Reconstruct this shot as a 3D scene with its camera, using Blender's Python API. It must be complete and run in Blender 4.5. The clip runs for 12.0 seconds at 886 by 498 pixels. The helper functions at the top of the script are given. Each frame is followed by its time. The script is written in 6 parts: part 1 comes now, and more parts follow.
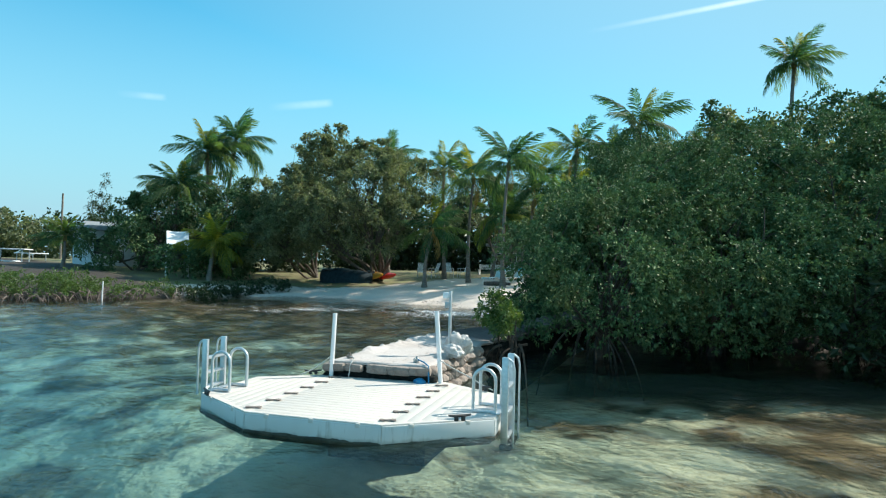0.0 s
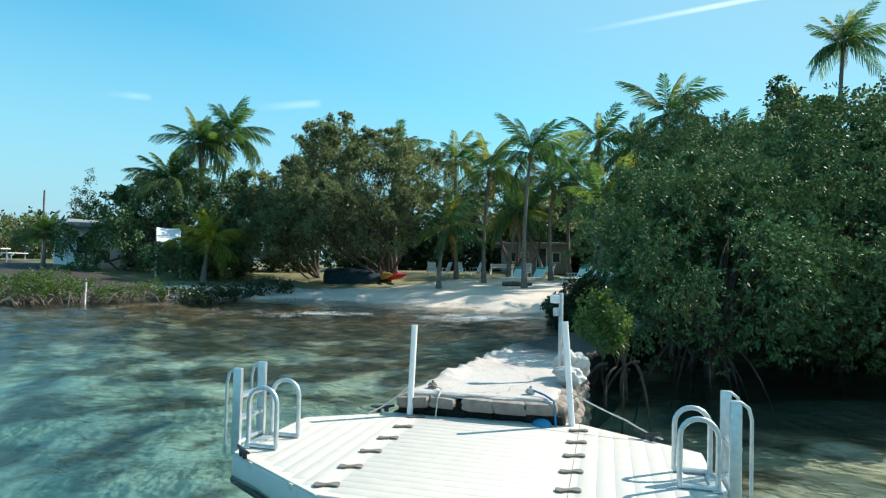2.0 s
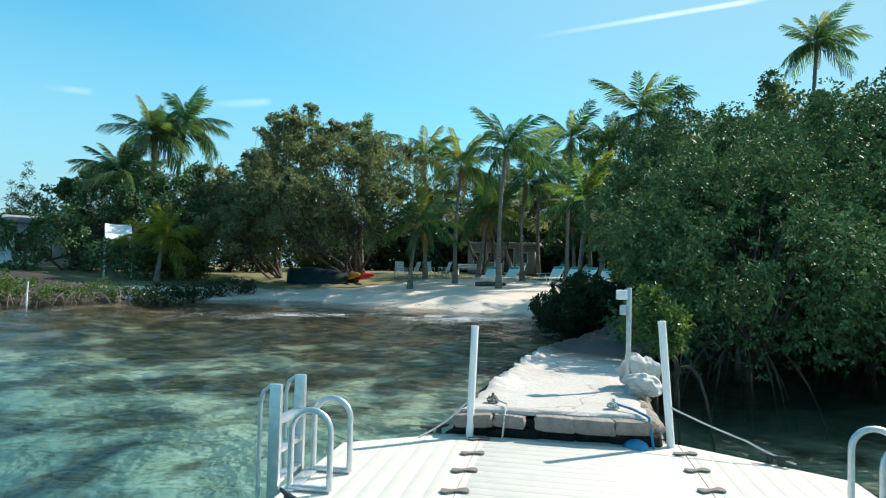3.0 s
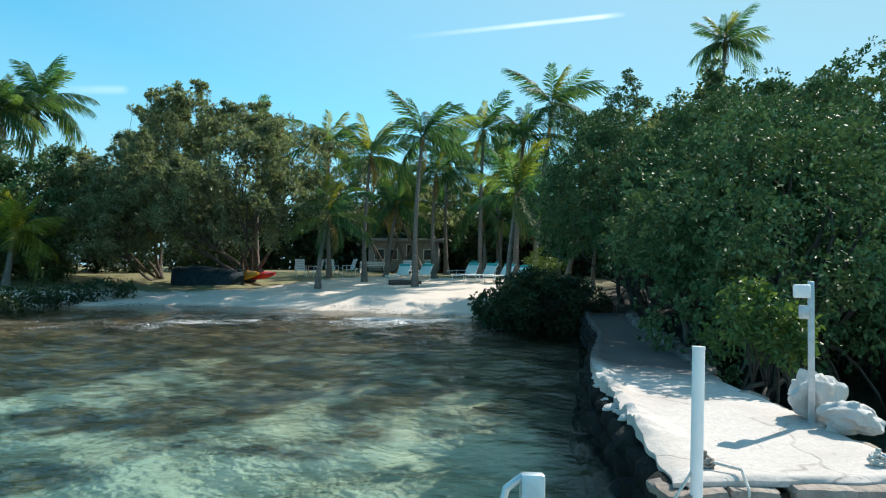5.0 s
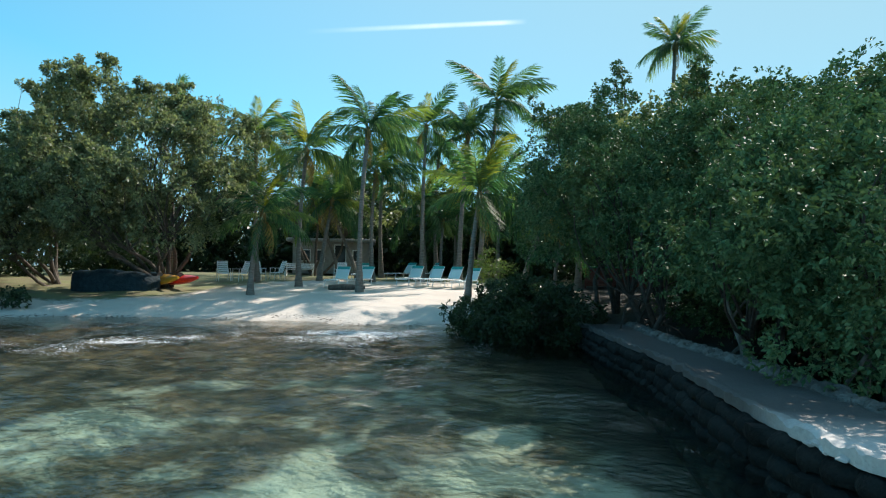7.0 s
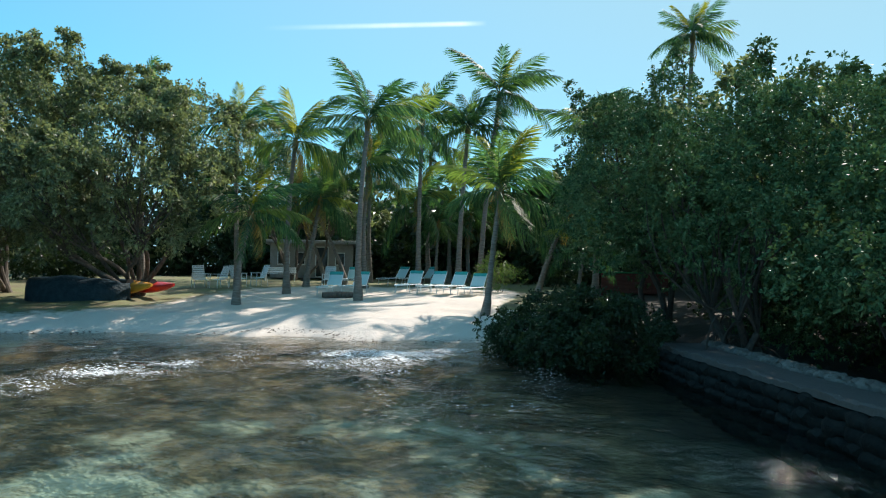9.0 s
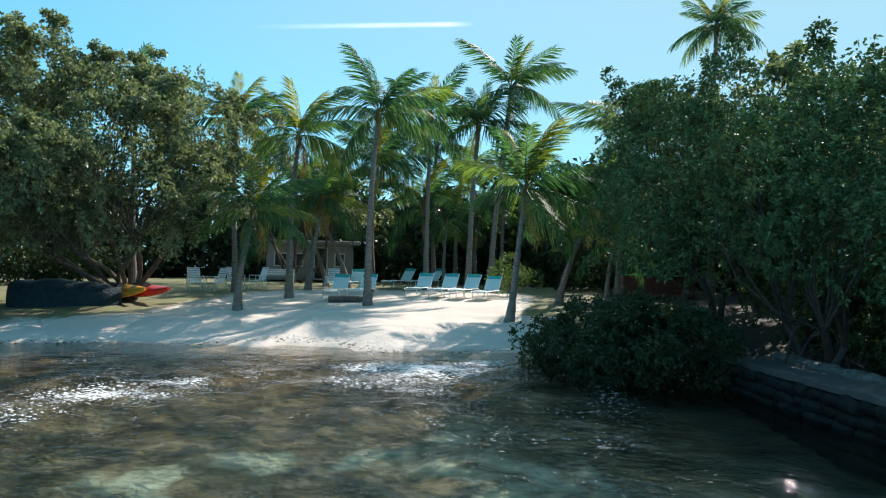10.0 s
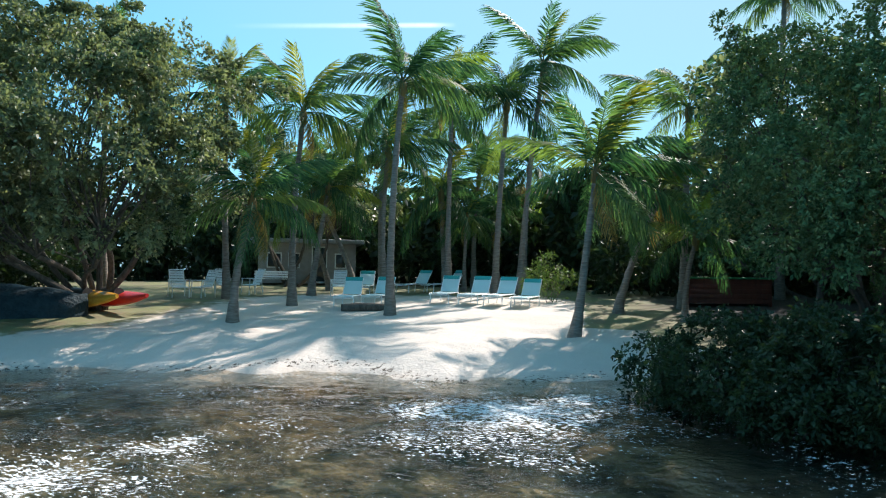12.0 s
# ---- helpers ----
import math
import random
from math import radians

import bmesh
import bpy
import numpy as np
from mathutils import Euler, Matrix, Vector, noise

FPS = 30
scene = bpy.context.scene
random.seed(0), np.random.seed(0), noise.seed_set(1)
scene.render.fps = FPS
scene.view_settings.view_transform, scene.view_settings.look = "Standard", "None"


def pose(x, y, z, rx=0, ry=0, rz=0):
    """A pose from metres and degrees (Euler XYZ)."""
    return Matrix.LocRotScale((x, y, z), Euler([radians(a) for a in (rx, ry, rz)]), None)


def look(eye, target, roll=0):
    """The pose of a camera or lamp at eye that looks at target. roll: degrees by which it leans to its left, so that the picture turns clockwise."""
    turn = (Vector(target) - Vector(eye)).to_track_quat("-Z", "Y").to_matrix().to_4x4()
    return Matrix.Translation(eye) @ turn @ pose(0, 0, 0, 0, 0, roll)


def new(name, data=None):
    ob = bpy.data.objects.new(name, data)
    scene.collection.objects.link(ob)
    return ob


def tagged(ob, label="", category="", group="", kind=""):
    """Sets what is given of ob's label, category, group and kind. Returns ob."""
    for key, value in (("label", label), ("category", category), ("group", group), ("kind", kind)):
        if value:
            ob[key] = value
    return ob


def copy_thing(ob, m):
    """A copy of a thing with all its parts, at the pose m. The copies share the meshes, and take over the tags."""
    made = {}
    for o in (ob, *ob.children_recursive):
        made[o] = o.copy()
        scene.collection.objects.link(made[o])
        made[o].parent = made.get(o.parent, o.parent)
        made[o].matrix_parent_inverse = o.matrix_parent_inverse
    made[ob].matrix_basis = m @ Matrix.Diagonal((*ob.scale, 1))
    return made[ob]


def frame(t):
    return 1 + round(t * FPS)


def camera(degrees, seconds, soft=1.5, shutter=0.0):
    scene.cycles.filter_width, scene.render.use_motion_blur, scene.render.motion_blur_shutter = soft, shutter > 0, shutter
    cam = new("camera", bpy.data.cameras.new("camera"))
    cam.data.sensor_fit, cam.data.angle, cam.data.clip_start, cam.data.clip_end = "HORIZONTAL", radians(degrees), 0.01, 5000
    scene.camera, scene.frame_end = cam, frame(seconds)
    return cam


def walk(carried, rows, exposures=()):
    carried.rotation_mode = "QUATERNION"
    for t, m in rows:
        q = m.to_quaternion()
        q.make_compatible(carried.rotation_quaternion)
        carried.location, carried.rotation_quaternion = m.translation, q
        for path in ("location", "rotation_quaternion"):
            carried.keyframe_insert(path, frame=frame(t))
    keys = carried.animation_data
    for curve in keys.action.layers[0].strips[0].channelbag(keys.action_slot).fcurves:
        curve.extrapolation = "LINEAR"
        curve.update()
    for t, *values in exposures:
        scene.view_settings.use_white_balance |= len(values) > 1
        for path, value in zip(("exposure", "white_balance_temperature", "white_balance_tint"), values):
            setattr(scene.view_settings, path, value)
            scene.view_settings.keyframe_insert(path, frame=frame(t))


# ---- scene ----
cam = camera(70.0, 12.0, 1.15)
PATH = [
    (0, (-4.059, 2.668, 2.106), (-18.166, 16.834, 2.652), 1.55),
    (0.5, (-4.698, 3.164, 2.066), (-18.806, 17.329, 2.628), 1.50),
    (1, (-5.405, 3.42, 2.067), (-19.5, 17.598, 2.609), 1.52),
    (1.5, (-6.215, 3.552, 2.018), (-20.231, 17.807, 2.597), 1.53),
    (2, (-7.062, 3.653, 1.973), (-20.908, 18.073, 2.555), 1.41),
    (2.5, (-7.877, 3.737, 1.895), (-21.219, 18.623, 2.528), 1.51),
    (4.5, (-10.803, 4.551, 1.738), (-21.234, 21.6, 2.444), 0.99),
    (5, (-11.5, 4.729, 1.728), (-20.973, 22.329, 2.446), 0.89),
    (5.5, (-12.229, 4.968, 1.743), (-20.711, 23.066, 2.474), 0.80),
    (6, (-12.917, 5.283, 1.769), (-20.785, 23.655, 2.512), 0.77),
    (6.5, (-13.595, 5.556, 1.829), (-20.842, 24.182, 2.569), 0.80),
    (7, (-14.296, 5.815, 1.893), (-20.939, 24.665, 2.643), 0.92),
    (9, (-16.906, 7.581, 2.087), (-22.323, 26.817, 2.869), 0.85),
    (9.5, (-17.626, 8.146, 2.125), (-22.826, 27.442, 2.921), 0.92),
    (10, (-18.326, 8.783, 2.16), (-23.336, 28.128, 2.964), 0.87),
    (10.5, (-18.958, 9.516, 2.175), (-23.821, 28.899, 2.989), 0.86),
    (11, (-19.609, 10.34, 2.186), (-24.317, 29.761, 3.012), 0.81),
    (11.5, (-20.269, 11.205, 2.194), (-24.839, 30.658, 3.028), 0.78),
    (12, (-20.891, 12.097, 2.194), (-25.352, 31.575, 3.042), 0.76),
]
walk(cam, [(t, look(eye, target, roll)) for t, eye, target, roll in PATH], exposures=((0, 0.95, 6500, 7), (2.5, 0.95, 6500, 7), (5, 0.96, 6500, 9), (9, 0.99, 6450, 11), (12, 1.12, 6350, 13)))

# ---- world, sun and exposure ----
SUN = Vector((0.29, 0.684, 0.669)).normalized()
world = bpy.data.worlds.new("world")
scene.world = world
world.use_nodes = True
wn = world.node_tree.nodes
sky = wn.new("ShaderNodeTexSky")
sky.sky_type = "NISHITA"
sky.sun_disc = False
sky.sun_elevation = math.asin(SUN.z)
sky.sun_rotation = math.atan2(SUN.x, SUN.y)
sky.air_density, sky.dust_density, sky.ozone_density = 1.0, 0.2, 2.0
wn["Background"].inputs["Strength"].default_value = 0.12
wl = world.node_tree.links
clear_sky = wn.new("ShaderNodeMix")
clear_sky.data_type, clear_sky.blend_type = "RGBA", "MULTIPLY"
clear_sky.inputs[0].default_value = 1.0
clear_sky.inputs[7].default_value = (0.29, 0.97, 0.96, 1)
wl.new(sky.outputs["Color"], clear_sky.inputs[6])
way = wn.new("ShaderNodeTexCoord").outputs["Generated"]
height_ = wn.new("ShaderNodeSeparateXYZ")
wl.new(way, height_.inputs[0])
# thin haze: whiter towards the horizon and towards the sun
low_haze = wn.new("ShaderNodeMapRange")
low_haze.inputs["From Min"].default_value, low_haze.inputs["From Max"].default_value = 0.06, 0.38
low_haze.inputs["To Min"].default_value, low_haze.inputs["To Max"].default_value = 0.95, 0.0
wl.new(height_.outputs[2], low_haze.inputs["Value"])
sunward = wn.new("ShaderNodeVectorMath")
sunward.operation = "DOT_PRODUCT"
sunward.inputs[1].default_value = SUN
wl.new(way, sunward.inputs[0])
sun_haze = wn.new("ShaderNodeMapRange")
sun_haze.inputs["From Min"].default_value, sun_haze.inputs["From Max"].default_value = 0.15, 0.95
sun_haze.inputs["To Min"].default_value, sun_haze.inputs["To Max"].default_value = 0.0, 0.95
wl.new(sunward.outputs["Value"], sun_haze.inputs["Value"])
haze = wn.new("ShaderNodeMath")
haze.operation = "MAXIMUM"
wl.new(low_haze.outputs[0], haze.inputs[0])
wl.new(sun_haze.outputs[0], haze.inputs[1])
hazy = wn.new("ShaderNodeMix")
hazy.data_type = "RGBA"
hazy.inputs[7].default_value = (1.85, 3.0, 3.6, 1)
wl.new(haze.outputs[0], hazy.inputs[0])
wl.new(clear_sky.outputs[2], hazy.inputs[6])
wl.new(hazy.outputs[2], wn["Background"].inputs["Color"])
sun = new("sun", bpy.data.lights.new("sun", "SUN"))
sun.data.energy, sun.data.angle, sun.data.color = 3.6, radians(0.55), (1.0, 0.92, 0.82)
sun.matrix_world = look((0, 0, 60), Vector((0, 0, 60)) - SUN)


# ---- small tools ----
def vnoise(x, y, seed=0):
    """Smooth value noise on arrays, 0 to 1."""
    xi, yi = np.floor(x).astype(np.int64), np.floor(y).astype(np.int64)
    fx, fy = x - xi, y - yi
    fx, fy = fx * fx * (3 - 2 * fx), fy * fy * (3 - 2 * fy)

    def lattice(a, b):
        n = (a * 374761393 + b * 668265263 + seed * 982451653) & 0x7FFFFFFF
        n = ((n ^ (n >> 13)) * 1274126177) & 0x7FFFFFFF
        return ((n ^ (n >> 16)) & 0xFFFF) / 65535.0

    top = lattice(xi, yi) * (1 - fx) + lattice(xi + 1, yi) * fx
    low = lattice(xi, yi + 1) * (1 - fx) + lattice(xi + 1, yi + 1) * fx
    return top * (1 - fy) + low * fy


def fnoise(x, y, seed=0, octaves=4):
    total, amp, size = 0, 0.5, 1.0
    for k in range(octaves):
        total = total + amp * vnoise(x * size, y * size, seed + k)
        amp, size = amp / 2, size * 2
    return total


class Build:
    """Gathers vertices and faces for one mesh."""

    def __init__(self):
        self.v, self.f = [], []

    def add(self, verts, faces):
        n = len(self.v)
        self.v.extend(tuple(p) for p in verts)
        self.f.extend(tuple(i + n for i in face) for face in faces)
        return self

    def box(self, size, m=None, bevel=0.0):
        m = m or Matrix()
        x, y, z = (s / 2 for s in size)
        b = min(bevel, x * 0.9, y * 0.9, z * 0.9)
        if b <= 0:
            pts = [(sx * x, sy * y, sz * z) for sx in (-1, 1) for sy in (-1, 1) for sz in (-1, 1)]
            faces = [(0, 1, 3, 2), (4, 6, 7, 5), (0, 4, 5, 1), (2, 3, 7, 6), (0, 2, 6, 4), (1, 5, 7, 3)]
        else:
            bm = bmesh.new()
            bmesh.ops.create_cube(bm, size=1, matrix=Matrix.Diagonal((2 * x, 2 * y, 2 * z, 1)))
            bmesh.ops.bevel(bm, geom=bm.edges[:], offset=b, segments=2, affect="EDGES", profile=0.5)
            bm.verts.index_update()
            pts = [v.co.copy() for v in bm.verts]
            faces = [[v.index for v in f.verts] for f in bm.faces]
            bm.free()
        return self.add([m @ Vector(p) for p in pts], faces)

    def tube(self, path, radii, sides=8, caps=True):
        path = [Vector([float(c) for c in p]) for p in path]
        radii = [float(r) for r in radii] if hasattr(radii, "__len__") else radii
        if not hasattr(radii, "__len__"):
            radii = [radii] * len(path)
        rings = []
        side = None
        for i, p in enumerate(path):
            d = (path[min(i + 1, len(path) - 1)] - path[max(i - 1, 0)]).normalized()
            if side is None:
                side = d.cross(Vector((0.3, 0.2, 1)) if abs(d.z) < 0.9 else Vector((1, 0.1, 0))).normalized()
            else:
                side = (side - d * side.dot(d)).normalized()
            other = d.cross(side)
            rings.append([p + radii[i] * (math.cos(a) * side + math.sin(a) * other) for a in (2 * math.pi * k / sides for k in range(sides))])
        verts = [q for r in rings for q in r]
        faces = [(i * sides + k, i * sides + (k + 1) % sides, (i + 1) * sides + (k + 1) % sides, (i + 1) * sides + k) for i in range(len(rings) - 1) for k in range(sides)]
        if caps:
            faces += [tuple(range(sides))[::-1], tuple((len(rings) - 1) * sides + k for k in range(sides))]
        return self.add(verts, faces)

    def prism(self, outline, z0, z1, top_in=0.0):
        """An upright prism over a convex outline, its top edge drawn in a little."""
        n = len(outline)
        cx, cy = sum(p[0] for p in outline) / n, sum(p[1] for p in outline) / n
        ring = lambda z, k: [(cx + (p[0] - cx) * k, cy + (p[1] - cy) * k, z) for p in outline]  # noqa: E731
        rings = [ring(z0, 1)] + ([ring(z1 - top_in, 1), ring(z1, 1 - top_in / 1.6)] if top_in else [ring(z1, 1)])
        faces = [(i * n + k, i * n + (k + 1) % n, (i + 1) * n + (k + 1) % n, (i + 1) * n + k) for i in range(len(rings) - 1) for k in range(n)]
        faces += [tuple(range(n))[::-1], tuple((len(rings) - 1) * n + k for k in range(n))]
        return self.add([p for r in rings for p in r], faces)

    def mesh(self, name, smooth=True):
        me = bpy.data.meshes.new(name)
        me.from_pydata([tuple(p) for p in self.v], [], self.f)
        me.update()
        if smooth:
            me.polygons.foreach_set("use_smooth", np.ones(len(me.polygons), bool))
            me.set_sharp_from_angle(angle=radians(38))
        return me


def part(name, built, material, parent=None, label="", smooth=True):
    """Links one mesh object, under a thing or a part where one is given."""
    me = built.mesh(name, smooth) if isinstance(built, Build) else built
    if material and not me.materials:
        me.materials.append(material)
    ob = new(name, me)
    if parent:
        ob.parent = parent
    return tagged(ob, label)


def thing(name, label, category, at=(0, 0, 0), turn=0, group="", kind=""):
    ob = new(name)
    ob.matrix_world = pose(*at, 0, 0, turn)
    ob.empty_display_size = 0.1
    return tagged(ob, label, category, group, kind)


def array_mesh(name, verts, quads, smooth=False):
    """A mesh straight from arrays of vertices and of faces with four corners."""
    me = bpy.data.meshes.new(name)
    nv, nf = len(verts), len(quads)
    me.vertices.add(nv)
    me.vertices.foreach_set("co", np.asarray(verts, np.float32).ravel())
    me.loops.add(nf * 4)
    me.loops.foreach_set("vertex_index", np.asarray(quads, np.int32).ravel())
    me.polygons.add(nf)
    me.polygons.foreach_set("loop_start", np.arange(0, nf * 4, 4, dtype=np.int32))
    me.polygons.foreach_set("use_smooth", np.full(nf, smooth))
    me.update(calc_edges=True)
    return me


# ---- materials ----
def ramp(nt, value, stops):
    node = nt.nodes.new("ShaderNodeValToRGB")
    el = node.color_ramp.elements
    while len(el) < len(stops):
        el.new(0.5)
    for e, (at, col) in zip(el, stops):
        e.position, e.color = at, (*col, 1)
    nt.links.new(value, node.inputs[0])
    return node.outputs[0]


def noise_node(nt, scale, detail=4, rough=0.55, vector=None, stretch=None):
    node = nt.nodes.new("ShaderNodeTexNoise")
    node.inputs["Scale"].default_value, node.inputs["Detail"].default_value, node.inputs["Roughness"].default_value = scale, detail, rough
    if vector is None:
        vector = nt.nodes.new("ShaderNodeTexCoord").outputs["Object"]
    if stretch:
        mp = nt.nodes.new("ShaderNodeMapping")
        mp.inputs["Rotation"].default_value = (0, 0, radians(stretch[3]))
        mp.inputs["Scale"].default_value = stretch[:3]
        nt.links.new(vector, mp.inputs[0])
        vector = mp.outputs[0]
    nt.links.new(vector, node.inputs["Vector"])
    return node.outputs["Fac"]


def mix(nt, fac, a, b, mode="MIX"):
    node = nt.nodes.new("ShaderNodeMix")
    node.data_type, node.blend_type = "RGBA", mode
    for socket, value in ((node.inputs[0], fac), (node.inputs[6], a), (node.inputs[7], b)):
        if isinstance(value, bpy.types.NodeSocket):
            nt.links.new(value, socket)
        elif isinstance(value, tuple):
            socket.default_value = (*value, 1)
        else:
            socket.default_value = value
    return node.outputs[2]


def maths(nt, op, *values, clamp=False):
    node = nt.nodes.new("ShaderNodeMath")
    node.operation, node.use_clamp = op, clamp
    for socket, value in zip(node.inputs, values):
        if isinstance(value, bpy.types.NodeSocket):
            nt.links.new(value, socket)
        else:
            socket.default_value = value
    return node.outputs[0]


def material(name):
    m = bpy.data.materials.new(name)
    m.use_nodes = True
    nt = m.node_tree
    return m, nt, nt.nodes["Principled BSDF"]


def bump(nt, bsdf, height, strength, distance=0.02):
    node = nt.nodes.new("ShaderNodeBump")
    node.inputs["Strength"].default_value, node.inputs["Distance"].default_value = strength, distance
    nt.links.new(height, node.inputs["Height"])
    nt.links.new(node.outputs[0], bsdf.inputs["Normal"])


def surface(name, dark, light, scale, roughness=0.6, metal=0.0, relief=0.3, depth=0.01, stretch=None, stain=None, vary=0.0, spec=0.5):
    """A surface with grain at one scale, stains at a larger one, and fine relief."""
    m, nt, b = material(name)
    grain = noise_node(nt, scale, 6, 0.6, stretch=stretch)
    col = ramp(nt, grain, [(0.3, dark), (0.7, light)])
    if stain:
        big = noise_node(nt, scale * 0.13, 3)
        fac = maths(nt, "MULTIPLY", maths(nt, "SUBTRACT", big, 0.45), 3.0, clamp=True)
        col = mix(nt, fac, col, stain)
    if vary:
        info = nt.nodes.new("ShaderNodeObjectInfo")
        v = maths(nt, "MULTIPLY_ADD", info.outputs["Random"], vary, 1 - vary / 2)
        hsv = nt.nodes.new("ShaderNodeHueSaturation")
        nt.links.new(col, hsv.inputs["Color"])
        nt.links.new(v, hsv.inputs["Value"])
        col = hsv.outputs[0]
    nt.links.new(col, b.inputs["Base Color"])
    b.inputs["Roughness"].default_value, b.inputs["Metallic"].default_value, b.inputs["Specular IOR Level"].default_value = roughness, metal, spec
    if relief:
        bump(nt, b, noise_node(nt, scale * 2.3, 5, stretch=stretch), relief, depth)
    return m


def leafage(name, dark, mid, light, gloss=0.35, clear=0.3, patch=0.6, shine=1.7, warm=(1.0, 0.94, 0.36), aged=None, tinge=None, spec=0.35):
    """Leaves: each one its own shade, patches of the crown duller or fresher, some light shining through."""
    m, nt, b = material(name)
    geo = nt.nodes.new("ShaderNodeNewGeometry")
    one = ramp(nt, geo.outputs["Random Per Island"], [(0.0, dark), (0.55, mid), (1.0, light)])
    area = noise_node(nt, patch, 3)
    col = mix(nt, maths(nt, "MULTIPLY", maths(nt, "SUBTRACT", area, 0.42), 2.2, clamp=True), one, tuple(c * 0.62 for c in mid))
    if tinge:
        old = noise_node(nt, 0.9, 3)
        col = mix(nt, maths(nt, "MULTIPLY", maths(nt, "SUBTRACT", old, 0.50), 4.0, clamp=True), col, tinge)
    if aged:
        info = nt.nodes.new("ShaderNodeObjectInfo")
        col = mix(nt, maths(nt, "MULTIPLY", maths(nt, "POWER", info.outputs["Random"], 4.5), 0.8), col, aged)
    nt.links.new(col, b.inputs["Base Color"])
    b.inputs["Roughness"].default_value, b.inputs["Specular IOR Level"].default_value = gloss, spec
    tr = nt.nodes.new("ShaderNodeBsdfTranslucent")
    nt.links.new(mix(nt, 1.0, col, tuple(shine * c for c in warm), "MULTIPLY"), tr.inputs["Color"])
    add = nt.nodes.new("ShaderNodeMixShader")
    add.inputs[0].default_value = clear
    nt.links.new(b.outputs[0], add.inputs[1])
    nt.links.new(tr.outputs[0], add.inputs[2])
    nt.links.new(add.outputs[0], nt.nodes["Material Output"].inputs["Surface"])
    return m


def ground_material():
    """Sand, wet at the water's edge and strewn with sea grass under water, going over into dry leaves and lawn inland;
    mud and painted shade darken it in places.
    """
    m, nt, b = material("ground")
    co = nt.nodes.new("ShaderNodeTexCoord").outputs["Object"]
    z = nt.nodes.new("ShaderNodeSeparateXYZ")
    nt.links.new(co, z.inputs[0])
    att = nt.nodes.new("ShaderNodeAttribute")
    att.attribute_name = "inland"
    weed = nt.nodes.new("ShaderNodeAttribute")
    weed.attribute_name = "weed"
    fine = noise_node(nt, 60, 4, vector=co)
    lumps = noise_node(nt, 3.0, 5, vector=co)
    sand = ramp(nt, fine, [(0.25, (0.55, 0.475, 0.41)), (0.75, (0.74, 0.65, 0.575))])
    sand = mix(nt, maths(nt, "MULTIPLY", maths(nt, "SUBTRACT", lumps, 0.5), 1.6, clamp=True), sand, (0.60, 0.53, 0.455))
    wetness = maths(nt, "SUBTRACT", 1.0, maths(nt, "MULTIPLY", maths(nt, "ADD", z.outputs[2], -0.13), 6.0), clamp=True)
    sand = mix(nt, maths(nt, "MULTIPLY", wetness, 0.5), sand, (0.26, 0.21, 0.16))
    wrack = nt.nodes.new("ShaderNodeAttribute")
    wrack.attribute_name = "wrack"
    strewn = maths(nt, "MULTIPLY", maths(nt, "SUBTRACT", maths(nt, "ADD", noise_node(nt, 9.0, 5, 0.7, vector=co), maths(nt, "MULTIPLY", wrack.outputs["Fac"], 0.19)), 0.70), 14.0, clamp=True)
    sand = mix(nt, strewn, sand, (0.085, 0.06, 0.04))
    # under water: pale sand showing in soft-edged patches between brown sea grass
    drift = nt.nodes.new("ShaderNodeTexNoise")
    drift.inputs["Scale"].default_value, drift.inputs["Detail"].default_value = 0.9, 3
    nt.links.new(co, drift.inputs["Vector"])
    bent = nt.nodes.new("ShaderNodeVectorMath")
    bent.operation = "MULTIPLY_ADD"
    nt.links.new(drift.outputs["Color"], bent.inputs[0])
    bent.inputs[1].default_value = (0.4, 0.4, 0)
    nt.links.new(co, bent.inputs[2])
    bent = bent.outputs[0]
    patches = noise_node(nt, 0.32, 2, 0.5, vector=bent)
    small = noise_node(nt, 0.85, 3, 0.5, vector=bent)
    blades = noise_node(nt, 4.2, 4, 0.6, vector=bent)
    tufts = noise_node(nt, 1.6, 3, 0.55, vector=bent)
    bed = ramp(nt, maths(nt, "MULTIPLY_ADD", blades, 0.25, maths(nt, "MULTIPLY", tufts, 0.75)), [(0.36, (0.038, 0.023, 0.011)), (0.50, (0.145, 0.090, 0.042)), (0.64, (0.28, 0.185, 0.095))])
    pale = ramp(nt, maths(nt, "MULTIPLY_ADD", blades, 0.18, maths(nt, "MULTIPLY", small, 0.82)), [(0.34, (0.54, 0.48, 0.33)), (0.58, (0.78, 0.71, 0.52))])
    cover = maths(nt, "MULTIPLY_ADD", patches, 0.55, maths(nt, "MULTIPLY_ADD", small, 0.62, maths(nt, "MULTIPLY", blades, 0.07)))
    grassy = maths(nt, "MULTIPLY", maths(nt, "SUBTRACT", maths(nt, "ADD", cover, weed.outputs["Fac"]), 0.625), 10.0, clamp=True)
    bed = mix(nt, grassy, pale, bed)
    under = maths(nt, "MULTIPLY", maths(nt, "ADD", z.outputs[2], maths(nt, "MULTIPLY_ADD", lumps, 0.16, -0.18)), -14.0, clamp=True)
    col = mix(nt, under, sand, bed)
    # inland: dry leaves and thin lawn, on the banks partly standing in for shade
    lawn = ramp(nt, noise_node(nt, 1.1, 5, vector=co), [(0.4, (0.13, 0.095, 0.06)), (0.6, (0.14, 0.150, 0.055))])
    lawn = mix(nt, maths(nt, "MULTIPLY", fine, 0.6), lawn, (0.28, 0.28, 0.14))
    land = maths(nt, "MULTIPLY", maths(nt, "SUBTRACT", maths(nt, "ADD", att.outputs["Fac"], maths(nt, "MULTIPLY_ADD", lumps, 0.6, -0.3)), 0.4), 5.0, clamp=True)
